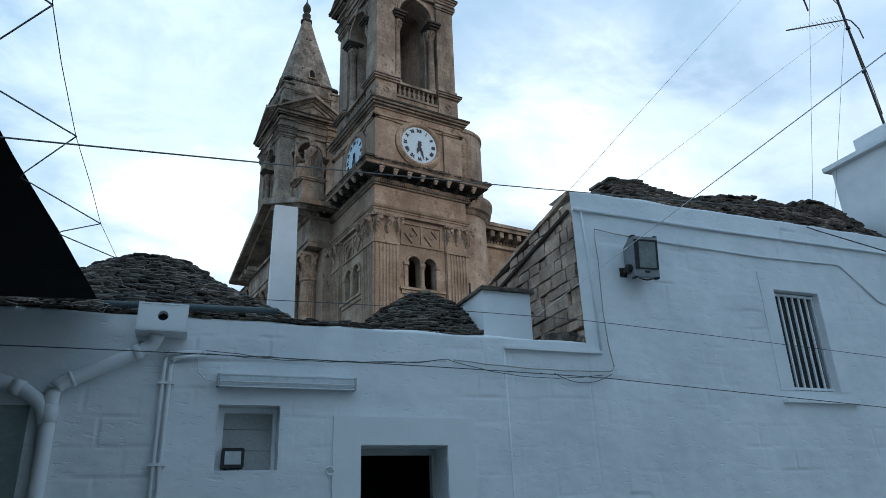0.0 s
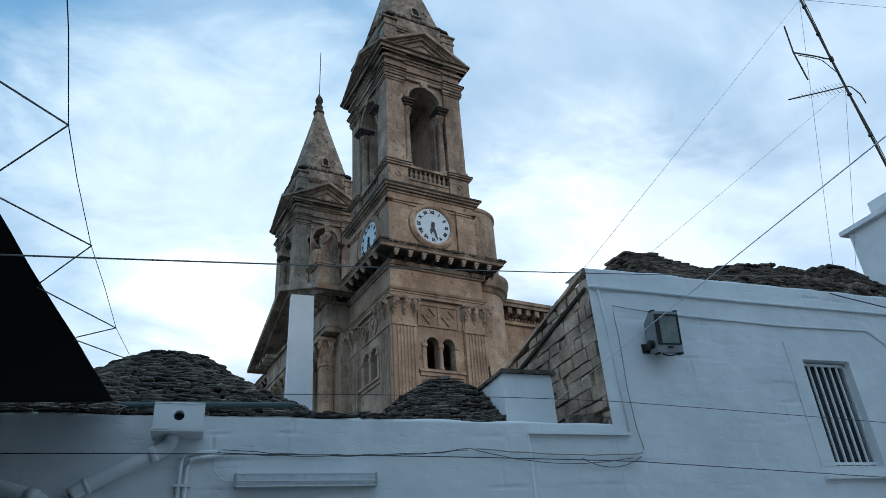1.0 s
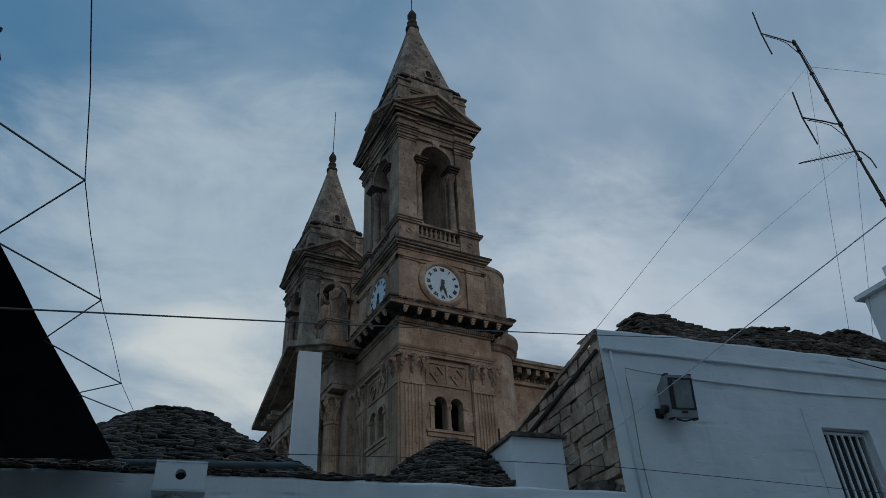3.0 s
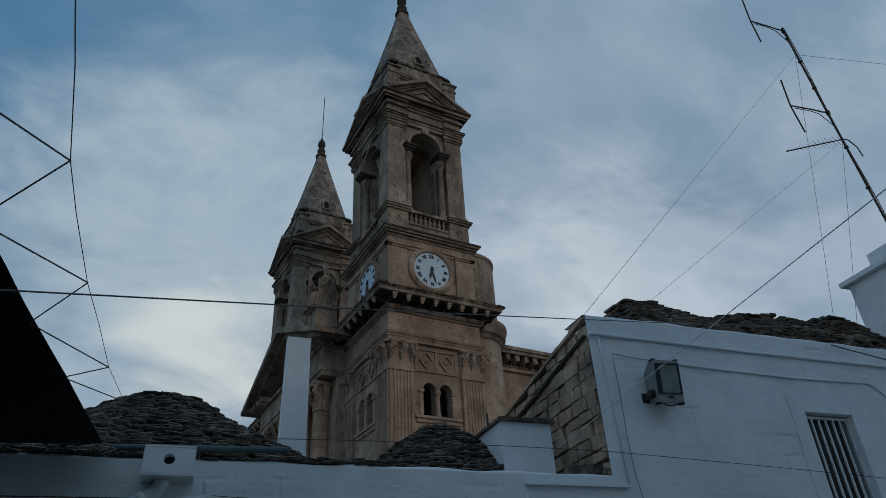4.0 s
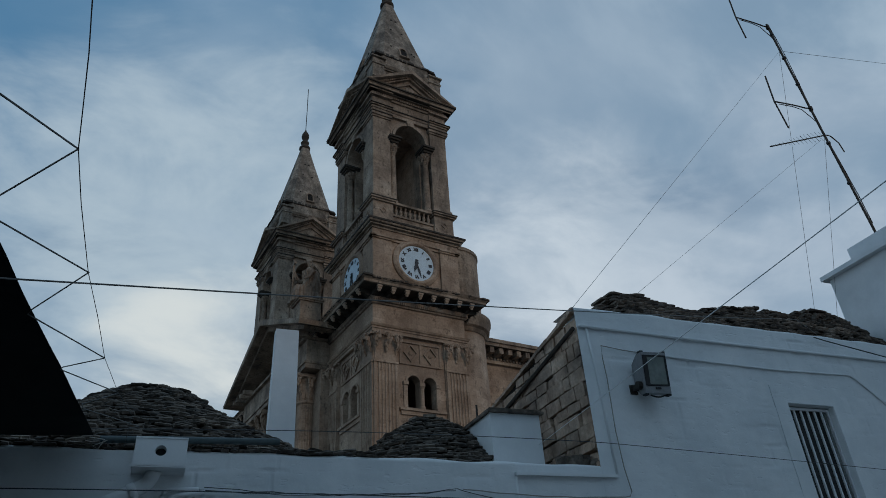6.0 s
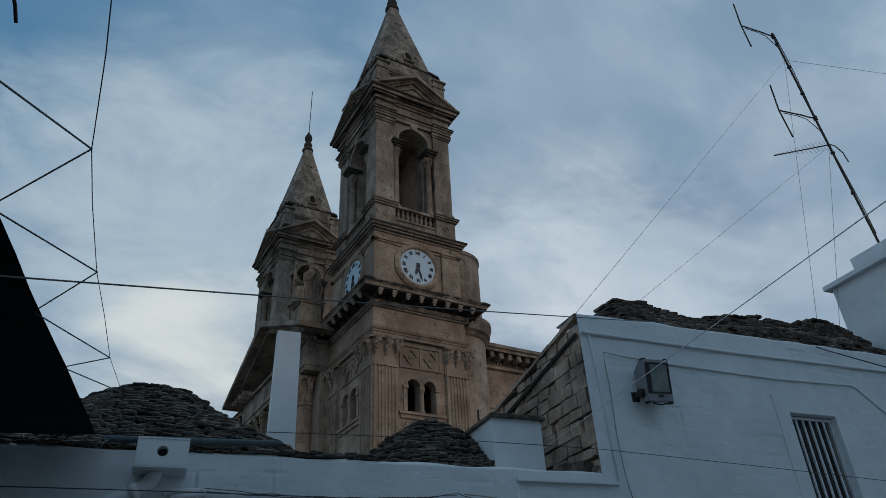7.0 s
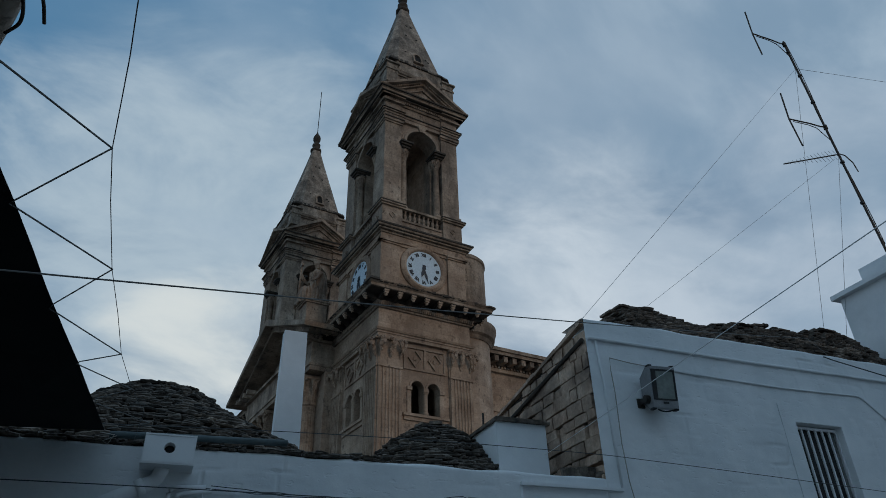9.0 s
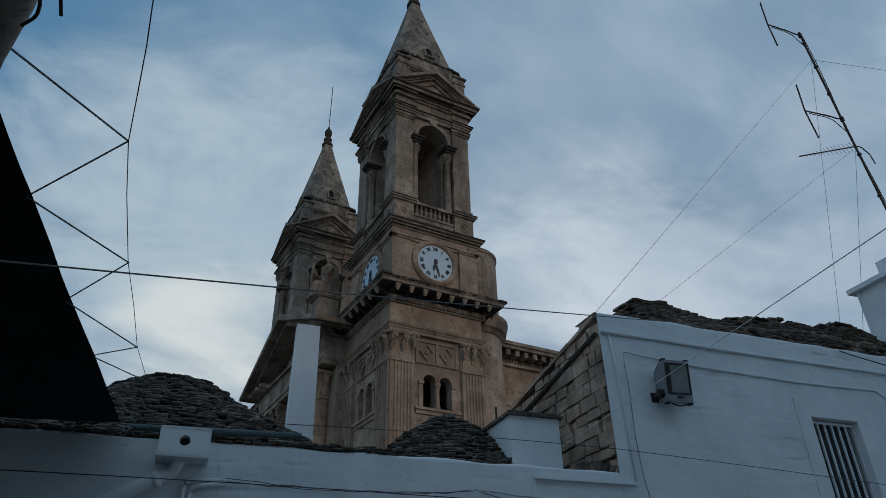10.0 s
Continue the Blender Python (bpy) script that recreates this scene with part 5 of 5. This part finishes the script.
# ---- dry-stone roofs ----


def flat_stone(rnd, w, d, h):
    """An irregular flat stone with an uneven, chipped front: corners and faces."""
    def j(a):
        return rnd.uniform(-a, a)
    front = [(-w / 2, j(0.012)), (-w / 6 + j(w * 0.08), -abs(j(0.02))), (w / 6 + j(w * 0.08), -abs(j(0.02))), (w / 2, j(0.012))]
    tilt = j(h * 0.22)
    co = [(x, -d / 2 + y + 0.012, -h / 2 + j(h * 0.1)) for x, y in front]
    co += [(x * 0.97, -d / 2 + y, h * 0.18 + j(h * 0.1)) for x, y in front]
    co += [(x * 0.93, -d / 2 + y + 0.016, h / 2 + j(h * 0.14) + tilt * x / w) for x, y in front]
    co += [(-w / 2, d / 2, -h / 2), (w / 2, d / 2, -h / 2), (w / 2, d / 2, h / 2), (-w / 2, d / 2, h / 2)]
    faces = [(i + r, i + 1 + r, i + 5 + r, i + 4 + r) for r in (0, 4) for i in range(3)]
    faces += [(8, 9, 10, 11, 14, 15), (3, 2, 1, 0, 12, 13), (0, 4, 8, 15, 12), (3, 13, 14, 11, 7), (12, 15, 14, 13)]
    return co, faces


def stone_meshes(name, n, w, d, h, seed, mat):
    out = []
    rnd = random.Random(seed)
    for _ in range(n):
        me = bpy.data.meshes.new(name)
        co, faces = flat_stone(rnd, w * rnd.uniform(0.5, 1.6), d, h * rnd.uniform(0.65, 1.35))
        me.from_pydata(co, [], faces)
        me.materials.append(mat)
        out.append(me)
    return out


def lay(parent, spots, meshes, near, name, rest_name, mat, seed):
    """Stones at the poses in spots: the first ones as parts, the others joined."""
    rnd = random.Random(seed)
    verts, faces = [], []
    for i, m in enumerate(spots):
        me = rnd.choice(meshes)
        if i < near:
            ob = new(name, me)
            ob.parent, ob.matrix_basis = parent, m
        else:
            b = len(verts)
            verts += [tuple(m @ v.co) for v in me.vertices]
            faces += [tuple(b + q for q in f.vertices) for f in me.polygons]
    if verts:
        me = bpy.data.meshes.new(rest_name)
        me.from_pydata(verts, [], faces)
        me.materials.append(mat)
        ob = new(rest_name, me)
        ob.parent = parent
        tagged(ob, kind="stuff")


def trullo_roof(x, y, profile, label, seed, step):
    """A conical roof of thin grey stones in rings. profile: (radius, z) rows from the top down."""
    roof = thing("trullo_roof", Matrix.Translation((x, y, 0)), label, "trullo roof", "trullo roofs")
    bm = bmesh.new()
    lathe(bm, [(max(0.05, r - 0.16), z - 0.06) for r, z in profile[::-1]], 40)
    part("roof_core", bm, MORTAR, roof)
    rnd = random.Random(seed)
    meshes = stone_meshes("roof_stone", 26, 0.12, 0.26, 0.031, seed, SLAB)
    spots = []
    zs = [p[1] for p in profile][::-1]
    rs = [p[0] for p in profile][::-1]
    n = int((zs[-1] - zs[0]) / step)
    for i in range(n + 1):
        z = zs[0] + (zs[-1] - zs[0]) * i / n
        r = float(np.interp(z, zs, rs))
        a = rnd.random()
        end = a + 2 * math.pi
        while a < end:
            wide = rnd.uniform(0.06, 0.165)
            rr = r - 0.125 + rnd.uniform(-0.045, 0.022)
            m = Matrix.Translation((rr * math.cos(a), rr * math.sin(a), z + rnd.uniform(-0.012, 0.012))) @ Matrix.Rotation(a + math.pi / 2 + rnd.uniform(-0.16, 0.16), 4, "Z") @ Matrix.Rotation(radians(rnd.uniform(0, 9)), 4, "X") @ Matrix.Rotation(radians(rnd.uniform(-5, 5)), 4, "Y")
            spots.append((math.sin(a), m))
            a += wide / max(0.25, r)
    spots.sort(key=lambda q: q[0])
    for i in range(9):
        # thin slabs that close the top
        bm = bmesh.new()
        a, r, h = 0.9 * i + seed, profile[1][0] * rnd.uniform(0.2, 0.75), rnd.uniform(0.02, 0.035)
        q = Matrix.Translation((r * math.cos(a), r * math.sin(a), profile[0][1] - 0.07 + 0.004 * i - 0.06 * r)) @ Matrix.Rotation(a, 4, "Z")
        lathe(bm, [(0.12, 0), (0.13, h * 0.5), (0.11, h)], 7, q @ Matrix.Diagonal((rnd.uniform(0.7, 1.1), rnd.uniform(0.7, 1.1), 1, 1)))
        part("cap_stone", bm, SLAB, roof)
    lay(roof, [m for _, m in spots], meshes, 260, "roof_stone", "far_roof_stones", SLAB, seed)
    return roof


trullo_roof(-0.43, 9.0, [(0.05, 4.55), (0.48, 4.53), (0.68, 4.40), (0.97, 4.19), (1.4, 3.96), (1.85, 3.72), (2.2, 3.49), (2.48, 3.25)], "broad conical trullo roof of dark grey stacked stone slabs", 11, 0.036)
trullo_roof(2.77, 8.0, [(0.05, 4.06), (0.28, 4.03), (0.45, 3.93), (0.63, 3.80), (0.8, 3.64), (0.97, 3.49), (1.15, 3.34), (1.36, 3.18)], "small conical trullo roof of dark stone slabs beside a chimney", 12, 0.034)


def stone_bank():
    """The slope of stacked slabs behind the parapet of the taller house."""
    roof = thing("stone_roof", label="sloping roof of rough stacked stone slabs behind the parapet", category="stone roof")
    rnd = random.Random(5)
    xs = [5.45, 5.6, 5.84, 6.06, 6.38, 6.68, 7.1, 7.6, 7.75, 8.28, 8.92, 9.5, 10.1, 10.5, 10.6, 10.75, 11.3, 12.2]
    cs = [5.2, 5.92, 6.18, 6.25, 6.26, 6.19, 6.12, 6.08, 6.17, 6.22, 6.29, 6.26, 6.39, 6.39, 6.25, 6.1, 6.0, 5.85]

    def crest(x):
        return float(np.interp(x, xs, cs))

    bm = bmesh.new()
    for a, b in zip(xs, xs[1:]):
        v = [bm.verts.new(c) for c in ((a, 6.98, 4.9), (b, 6.98, 4.9), (b, 8.1, crest(b) - 0.1), (a, 8.1, crest(a) - 0.1), (b, 9.5, crest(b) - 0.7), (a, 9.5, crest(a) - 0.7))]
        bm.faces.new(v[:4])
        bm.faces.new((v[3], v[2], v[4], v[5]))
    part("roof_core", bm, MORTAR, roof)
    fine = stone_meshes("roof_stone", 16, 0.17, 0.3, 0.034, 21, SLAB)
    coarse = stone_meshes("roof_stone", 24, 0.17, 0.34, 0.04, 22, SLAB)
    spots = []
    heaps = []
    for side, rows, lo, hi, gap, rough in ((spots, 36, 5.5, 7.6, (0.11, 0.18), 0.3), (heaps, 32, 7.6, 12.2, (0.11, 0.22), 1.0)):
        for i in range(rows):
            v = i / (rows - 1)
            x = lo + rnd.uniform(0, 0.1)
            while x < hi:
                c = crest(x)
                y = 7.0 + 1.12 * v + rnd.uniform(-0.03, 0.05) * rough
                z = 4.98 + v * (c - 4.98) + rnd.uniform(-0.008, 0.008) + (rnd.uniform(-0.02, 0.08) * rough if i == rows - 1 else 0)
                m = Matrix.Translation((x, y, z)) @ Matrix.Rotation(rnd.uniform(-0.1, 0.1) * rough, 4, "Z") @ Matrix.Rotation(radians(rnd.uniform(0, 6)), 4, "X") @ Matrix.Rotation(radians(rnd.uniform(-4, 4)) * rough - 0.1 * (x < 7.6) * (x > 6.3) + 0.1 * (x > 9.6), 4, "Y")
                side.append((-v, m))
                x += rnd.uniform(*gap)
    spots.sort(key=lambda q: q[0])
    heaps.sort(key=lambda q: q[0])
    lay(roof, [m for _, m in heaps], coarse, 200, "roof_stone", "lower_roof_stones", SLAB, 4)
    lay(roof, [m for _, m in spots], fine, 90, "roof_stone", "lower_roof_stones", SLAB, 3)


stone_bank()

# row of slabs along the roof edge over the lower wall
edge = thing("roof_edge", label="row of thin broken stone slabs along the roof edge", category="roof edge")
rnd = random.Random(9)
spots = []
for course in range(3):
    x = -3.1
    while x < 1.75:
        spots.append(Matrix.Translation((x, 6.62 + 0.05 * course + rnd.uniform(-0.02, 0.02), 3.256 + 0.025 * course + rnd.uniform(-0.012, 0.012))) @ Matrix.Rotation(rnd.uniform(-0.35, 0.35), 4, "Z") @ Matrix.Rotation(rnd.uniform(-0.12, 0.12), 4, "Y") @ Matrix.Rotation(radians(rnd.uniform(0, 6)), 4, "X"))
        x += rnd.uniform(0.06, 0.11)
lay(edge, spots, stone_meshes("roof_stone", 16, 0.11, 0.24, 0.02, 31, SLAB), 300, "roof_stone", "edge_stones", SLAB, 8)

# ---- chimneys ----
bm = bmesh.new()
box(bm, 1.05, 1.435, 9.53, 9.75, 3.3, 5.845, None, (0.028, 0.02))
chim = thing("chimney", label="tall white tapering chimney stack", category="chimney")
part("chimney_shaft", bm, PLASTER, chim)
low_chim = thing("chimney", label="low white chimney with a thin stone cap", category="chimney")
bm = bmesh.new()
box(bm, 3.125, 3.735, 6.93, 7.75, 3.22, 3.875)
part("chimney_shaft", bm, PLASTER, low_chim)
bm = bmesh.new()
box(bm, 3.09, 3.775, 6.88, 7.85, 3.875, 3.905)
box(bm, 3.11, 3.75, 6.9, 7.83, 3.905, 3.925)
part("cap", bm, SLAB, low_chim, "thin grey stone slab")
bm = bmesh.new()
tube(bm, [(3.14, 7.3, 3.91), (3.14, 7.3, 4.08)], 0.012, 6)
part("rod", bm, IRON, low_chim)

# ---- bare stone side wall of the taller house ----


def side_wall():
    w = thing("wall_side", label="bare brown stone side wall with open joints", category="wall", kind="structure")
    bm = bmesh.new()
    extrude(bm, [(7.0, 2.6), (13.0, 2.6), (13.0, 3.9), (7.0, 4.98)], -4.5, -4.2, Matrix.Rotation(math.pi / 2, 4, "Z") @ Matrix.Scale(1, 4))
    part("wall_core", bm, MORTAR, w)
    rnd = random.Random(17)
    z, row = 2.95, 0
    while z < 5.1:
        h = rnd.uniform(0.11, 0.19)
        y = 6.53 - rnd.uniform(0, 0.2) * (row % 2)
        while y < 10.5:
            l = rnd.choice((rnd.uniform(0.12, 0.22), rnd.uniform(0.24, 0.42)))
            upper = z + h > 4.86 - 0.165 * (y - 6.56)
            if upper:
                l = rnd.uniform(0.14, 0.3)
            top = 5.04 - 0.17 * (y + l / 2 - 6.55)
            y0 = max(y, 6.53)
            if z + 0.06 < top and y + l > 6.6:
                z1 = min(z + h - rnd.uniform(0.01, 0.026), top)
                x0 = 4.16 - rnd.uniform(0.0, 0.014) + (rnd.uniform(0.0, 0.03) if upper else 0.03 * (rnd.random() < 0.1))
                worn = 0.022 if z < 3.35 else 0.01
                bm = bmesh.new()
                v = box(bm, x0 + (0.04 if z < 3.35 and rnd.random() < 0.5 else 0), 4.6, y0, y + l - rnd.uniform(0.012, 0.028), z, z1)
                for q in v:
                    q.co += Vector((rnd.uniform(-0.006, 0.006), rnd.uniform(-worn, worn), rnd.uniform(-worn, worn)))
                    if q.co.y < 6.53:
                        q.co.y = 6.53
                part("stone_block", bm, BLOCK, w)
            y += l
        z += h
        row += 1
    # coping along the sloping top
    y = 6.53
    while y < 10.6:
        l = rnd.uniform(0.14, 0.3)
        bm = bmesh.new()
        za, zb = 5.04 - 0.17 * (y - 6.55), 5.04 - 0.17 * (y + l - 6.55)
        v = box(bm, 4.135, 4.6 if y > 6.9 else 4.2, max(y, 6.56), y + l - 0.015, za, za + rnd.uniform(0.035, 0.055))
        for q in (v[2], v[3], v[6], v[7]):
            q.co.z += zb - za
        part("coping_stone", bm, BLOCK, w)
        y += l
    # dark ledge below the coping
    bm = bmesh.new()
    tube(bm, [(4.14, 6.56, 4.83), (4.14, 8.2, 4.54), (4.14, 10.0, 4.22)], 0.028, 6)
    part("ledge", bm, STONE_DARK, w)


side_wall()

# a splash of old plaster at the foot of the bare wall
bm = bmesh.new()
lathe(bm, [(0.13, 0.0), (0.11, 0.06), (0.05, 0.15), (0.015, 0.2)], 9, Matrix.Translation((4.14, 7.25, 3.3)) @ Matrix.Diagonal((0.35, 1.2, 1, 1)))
for v in bm.verts:
    v.co += noise.noise_vector(v.co * 7.0) * 0.03
tagged(part("plaster_splash", bm, PLASTER), "crumbling white plaster splash on the bare stone", "plaster", kind="structure")

# loose stones in the gap below the bare wall
rnd = random.Random(23)
for i in range(9):
    bm = bmesh.new()
    v = box(bm, -0.07, 0.07, -0.06, 0.06, -0.045, 0.04)
    for q in v:
        q.co += Vector((rnd.uniform(-0.025, 0.025), rnd.uniform(-0.02, 0.02), rnd.uniform(-0.02, 0.02)))
    ob = part("loose_stone", bm, SLAB)
    ob.matrix_world = Matrix.Translation((3.82 + 0.045 * i + rnd.uniform(-0.03, 0.03), 6.68 + rnd.uniform(-0.05, 0.08), 3.285 + 0.05 * (i % 3 == 1))) @ Matrix.Rotation(rnd.uniform(-0.6, 0.6), 4, "Z")
    tagged(ob, "broken brown stone lying on the wall top", "stone", "loose stones")

# ---- white upper room with a sloping eave, aerial ----
upper = thing("upper_room", label="plain whitewashed upper room with a thin projecting roof slab", category="house")
bm = bmesh.new()
box(bm, 11.32, 15.0, 6.2, 8.38, 4.6, 7.40)
part("wall", bm, PLASTER, upper)
bm = bmesh.new()
box(bm, 11.2, 15.1, 6.0, 8.48, 7.40, 7.49)
part("roof", bm, PLASTER, upper)
bm = bmesh.new()
box(bm, 11.6, 14.8, 6.0, 8.0, 7.49, 7.92)
part("parapet", bm, PLASTER, upper)


def aerial():
    a = thing("aerial", label="rusty mast carrying several television aerials", category="aerial")

    def at(x, z, y=7.4):
        return Vector((-0.005 + 0.80 * (x + 0.015), y, 1.438 + 0.80 * (z - 1.558)))

    base, top = at(14.58, 9.75), at(13.98, 16.6)
    bm = bmesh.new()
    tube(bm, [base - Vector((-0.02, 0, 0.1)), base.lerp(top, 0.5), top], 0.024, 8)
    part("mast", bm, IRON, a)
    bm = bmesh.new()
    side = Vector((0.035, -0.02, 0))
    tube(bm, [top.lerp(base, t) + side * (0.7 + 0.5 * math.sin(9 * t)) for t in (0.02, 0.1, 0.2, 0.3, 0.42, 0.5, 0.6, 0.72, 0.85, 0.97)], 0.009, 6)
    part("lead", bm, BLACK, a, "black aerial lead taped along the mast")
    for t in (0.06, 0.19, 0.33, 0.62, 0.8):
        bm = bmesh.new()
        q = top.lerp(base, t)
        tube(bm, [q + (top - base).normalized() * 0.02, q - (top - base).normalized() * 0.02], 0.042, 8)
        part("clamp", bm, BLACK, a)
    for e0, j, e1, p in (((12.88, 17.4), (12.85, 16.5), (12.92, 15.7), (13.98, 16.5)), ((13.05, 14.3), (13.0, 13.4), (13.12, 12.55), (14.26, 13.5))):
        bm = bmesh.new()
        tube(bm, [at(*e0), at(*j), at(*e1)], 0.017, 6)
        part("dipole", bm, IRON, a)
        bm = bmesh.new()
        q, r = at(*j), at(*p)
        tube(bm, [q, q.lerp(r, 0.6), q.lerp(r, 0.85) + Vector((0, 0, -0.02)), r], 0.016, 6)
        k = r - Vector((-0.04, 0, 0.42))
        tube(bm, [q.lerp(r, 0.1) - Vector((0, 0, 0.05)), q.lerp(r, 0.5) - Vector((0, 0, 0.05)), q.lerp(r, 0.72) - Vector((0, 0, 0.09)), q.lerp(k, 0.93) + Vector((0, 0, 0.06)), k], 0.009, 6)
        lathe(bm, [(0.03, -0.07), (0.042, -0.06), (0.042, 0.03), (0.03, 0.05)], 8, Matrix.Translation(r))
        tube(bm, [r + Vector((-0.06, -0.04, -0.02)), r + Vector((0.06, 0.04, 0.03))], 0.014, 6)
        part("boom", bm, IRON, a)
    q, r = at(12.22, 11.74), at(14.4, 12.63)
    bm = bmesh.new()
    tube(bm, [q, r, r + Vector((0.12, 0, 0.0)), at(14.75, 12.45), at(14.81, 12.17)], 0.013, 6)
    part("boom", bm, IRON, a)
    for i in range(14):
        c = q.lerp(r, 0.03 + 0.9 * i / 13)
        h = 0.06 + 0.035 * min(i, 9)
        bm = bmesh.new()
        tube(bm, [c + Vector((-0.25 * h, -0.3 * h, -0.6 * h)), c + Vector((0.25 * h, 0.3 * h, 0.6 * h))], 0.0035, 5)
        part("element", bm, IRON, a)


aerial()

# ---- shade cloth, its cords and post ----


def shade_cloth():
    bm = bmesh.new()
    # rows below y 1.4 are unseen, added to shade the left wall
    edge_pts = [(-1.0, -4.5), (-0.95, -2.0), (-0.91, 0.4), (-0.89, 1.4), (-0.866, 2.284), (-0.86, 2.444), (-0.85, 2.612), (-0.833, 3.015), (-0.825, 3.351), (-0.815, 3.564), (-0.79, 4.037), (-0.768, 4.406), (-0.743, 5.03), (-0.721, 5.488), (-0.7, 6.05), (-0.715, 6.46)]
    rows = []
    for x0, y in edge_pts:
        x0 += 0.03
        row = []
        for j in range(9):
            u = j / 8
            x = x0 - (x0 + 3.15) * u
            row.append(bm.verts.new((x, y, 2.9 + 0.05 * y + 0.06 * math.sin(math.pi * u) * math.sin(2 * y) - 0.02 * u + 0.24 * max(0.0, y - 6.05))))
        rows.append(row)
    for p, q in zip(rows, rows[1:]):
        for j in range(8):
            bm.faces.new((p[j], p[j + 1], q[j + 1], q[j]))
    geo = bmesh.ops.solidify(bm, geom=bm.faces[:], thickness=0.004)
    ob = part("shade_cloth", bm, CLOTH)
    tagged(ob, "black woven shade cloth stretched over the courtyard", "shade cloth")


shade_cloth()


def over(x, y):
    return (x + 0.035, y, 2.9 + 0.05 * y)


line = [(-0.348, 0.697), (-0.429, 1.462), (-0.44, 1.562), (-0.456, 1.717), (-0.482, 1.916), (-0.516, 2.174), (-0.533, 2.514), (-0.548, 3.089), (-0.539, 3.585), (-0.538, 4.193), (-0.516, 4.505), (-0.495, 4.814), (-0.42, 5.4), (-0.5, 6.4)]
cable("string", "thin dark wire stretched overhead beside the shade cloth", [over(*p) for p in line], 0.0017, WIRE, "wire")
zig = [(-0.801, 1.843), (-0.516, 2.174), (-0.85, 2.619), (-0.874, 2.653), (-0.546, 3.088), (-0.817, 3.565), (-0.843, 3.631), (-0.538, 4.193), (-0.765, 4.405), (-0.784, 4.452), (-0.489, 4.861), (-0.723, 5.17), (-0.722, 5.281), (-0.376, 5.704), (-0.681, 5.989)]
cable("lacing_cord", "dark cord laced in zigzags between the cloth and the wire", [over(*p) for p in zig], 0.0035, GREYWIRE, "cord")
cable("tie_cord", "pale cord tying the cloth's corner to the roof edge", [(-0.7, 6.1, 3.2), (-0.62, 6.4, 3.27), (-0.66, 6.44, 3.2), (-0.7, 6.42, 3.22), (-0.6, 6.42, 3.27)], 0.004, PALE, "cord")

post = thing("timber_beam", label="weathered round timber beam with wire wound on it", category="beam")
bm = bmesh.new()
pa, pb = Vector((-1.019, 2.3, 2.985)), Vector((-0.300, 0.6, 2.985))
tube(bm, [pa.lerp(pb, i / 8) + noise.noise_vector((i * 1.7, 0, 0)) * 0.008 for i in range(9)], 0.062, 12)
part("beam", bm, TIMBER, post, smooth=True)
bm = bmesh.new()
tube(bm, bend([(-0.655, 1.585, 2.965), (-0.652, 1.61, 2.945), (-0.662, 1.65, 2.938), (-0.7, 1.69, 2.935)]), 0.0045, 8)
tube(bm, [(-0.606, 1.53, 2.95), (-0.604, 1.58, 2.942), (-0.606, 1.625, 2.935)], 0.0045, 8)
tube(bm, bend([(-0.67, 1.56, 2.96), (-0.64, 1.555, 2.945), (-0.615, 1.535, 2.955), (-0.59, 1.54, 2.95)]), 0.006, 8)
part("wire_tie", bm, IRON, post)

# ---- overhead wires ----
cable("wire", "black overhead cable crossing in front of the church", sag((-2.06, 1.775, 2.25), (6.01, 5.12, 4.489), 0.033, 16) + [(8.0, 6.48, 5.1)], 0.003, GREYWIRE)
cable("wire", "thin wire stretched low along the house front", sag((-3.2, 6.2, 2.81), (4.24, 6.2, 2.77), -0.04, 14) + sag((4.3, 6.2, 2.765), (12, 6.2, 2.35), 0.0, 8), 0.0045, WIRE)
cable("wire", "thin wire stretched in front of the roof line", sag((-1.0, 6.2, 3.28), (4.0, 6.2, 3.378), -0.04, 14) + sag((4.05, 6.2, 3.377), (12, 6.2, 3.0), -0.02, 8), 0.0035, WIRE)
cable("wire", "pale cable stretched over the courtyard to the low chimney", [(3.71, 6.98, 3.55), (1.828, 0.5, 2.778), (-0.077, -5.98, 2.005)], 0.0024, PAINT)
cable("wire", "thin stay wire from the wall corner to the aerial", [(4.2, 6.6, 5.12), (11.19, 7.4, 12.58)], 0.003, ALU)
cable("wire", "thin stay wire from the stone roof to the aerial", [(6.38, 8.1, 6.3), (11.29, 7.4, 10.1)], 0.003, ALU)
cable("wire", "thin stay wire dropping from the aerial to the roof", [(11.23, 7.4, 12.64), (10.75, 8.6, 6.3)], 0.004, ALU)
cable("wire", "thin lead dropping from the aerial to the roof", [(11.44, 7.4, 10.2), (11.25, 8.55, 6.4)], 0.004, ALU)
cable("wire", "thin wire leading away from the aerial", [(11.21, 7.4, 12.63), (18.0, 7.3, 13.88)], 0.004, WIRE)
cable("wire", "black cable along the parapet of the taller house", [(7.9, 6.47, 5.05), (8.04, 6.44, 5.0), (8.65, 6.2, 4.743), (10.6, 5.45, 3.93)], 0.008, WIRE)
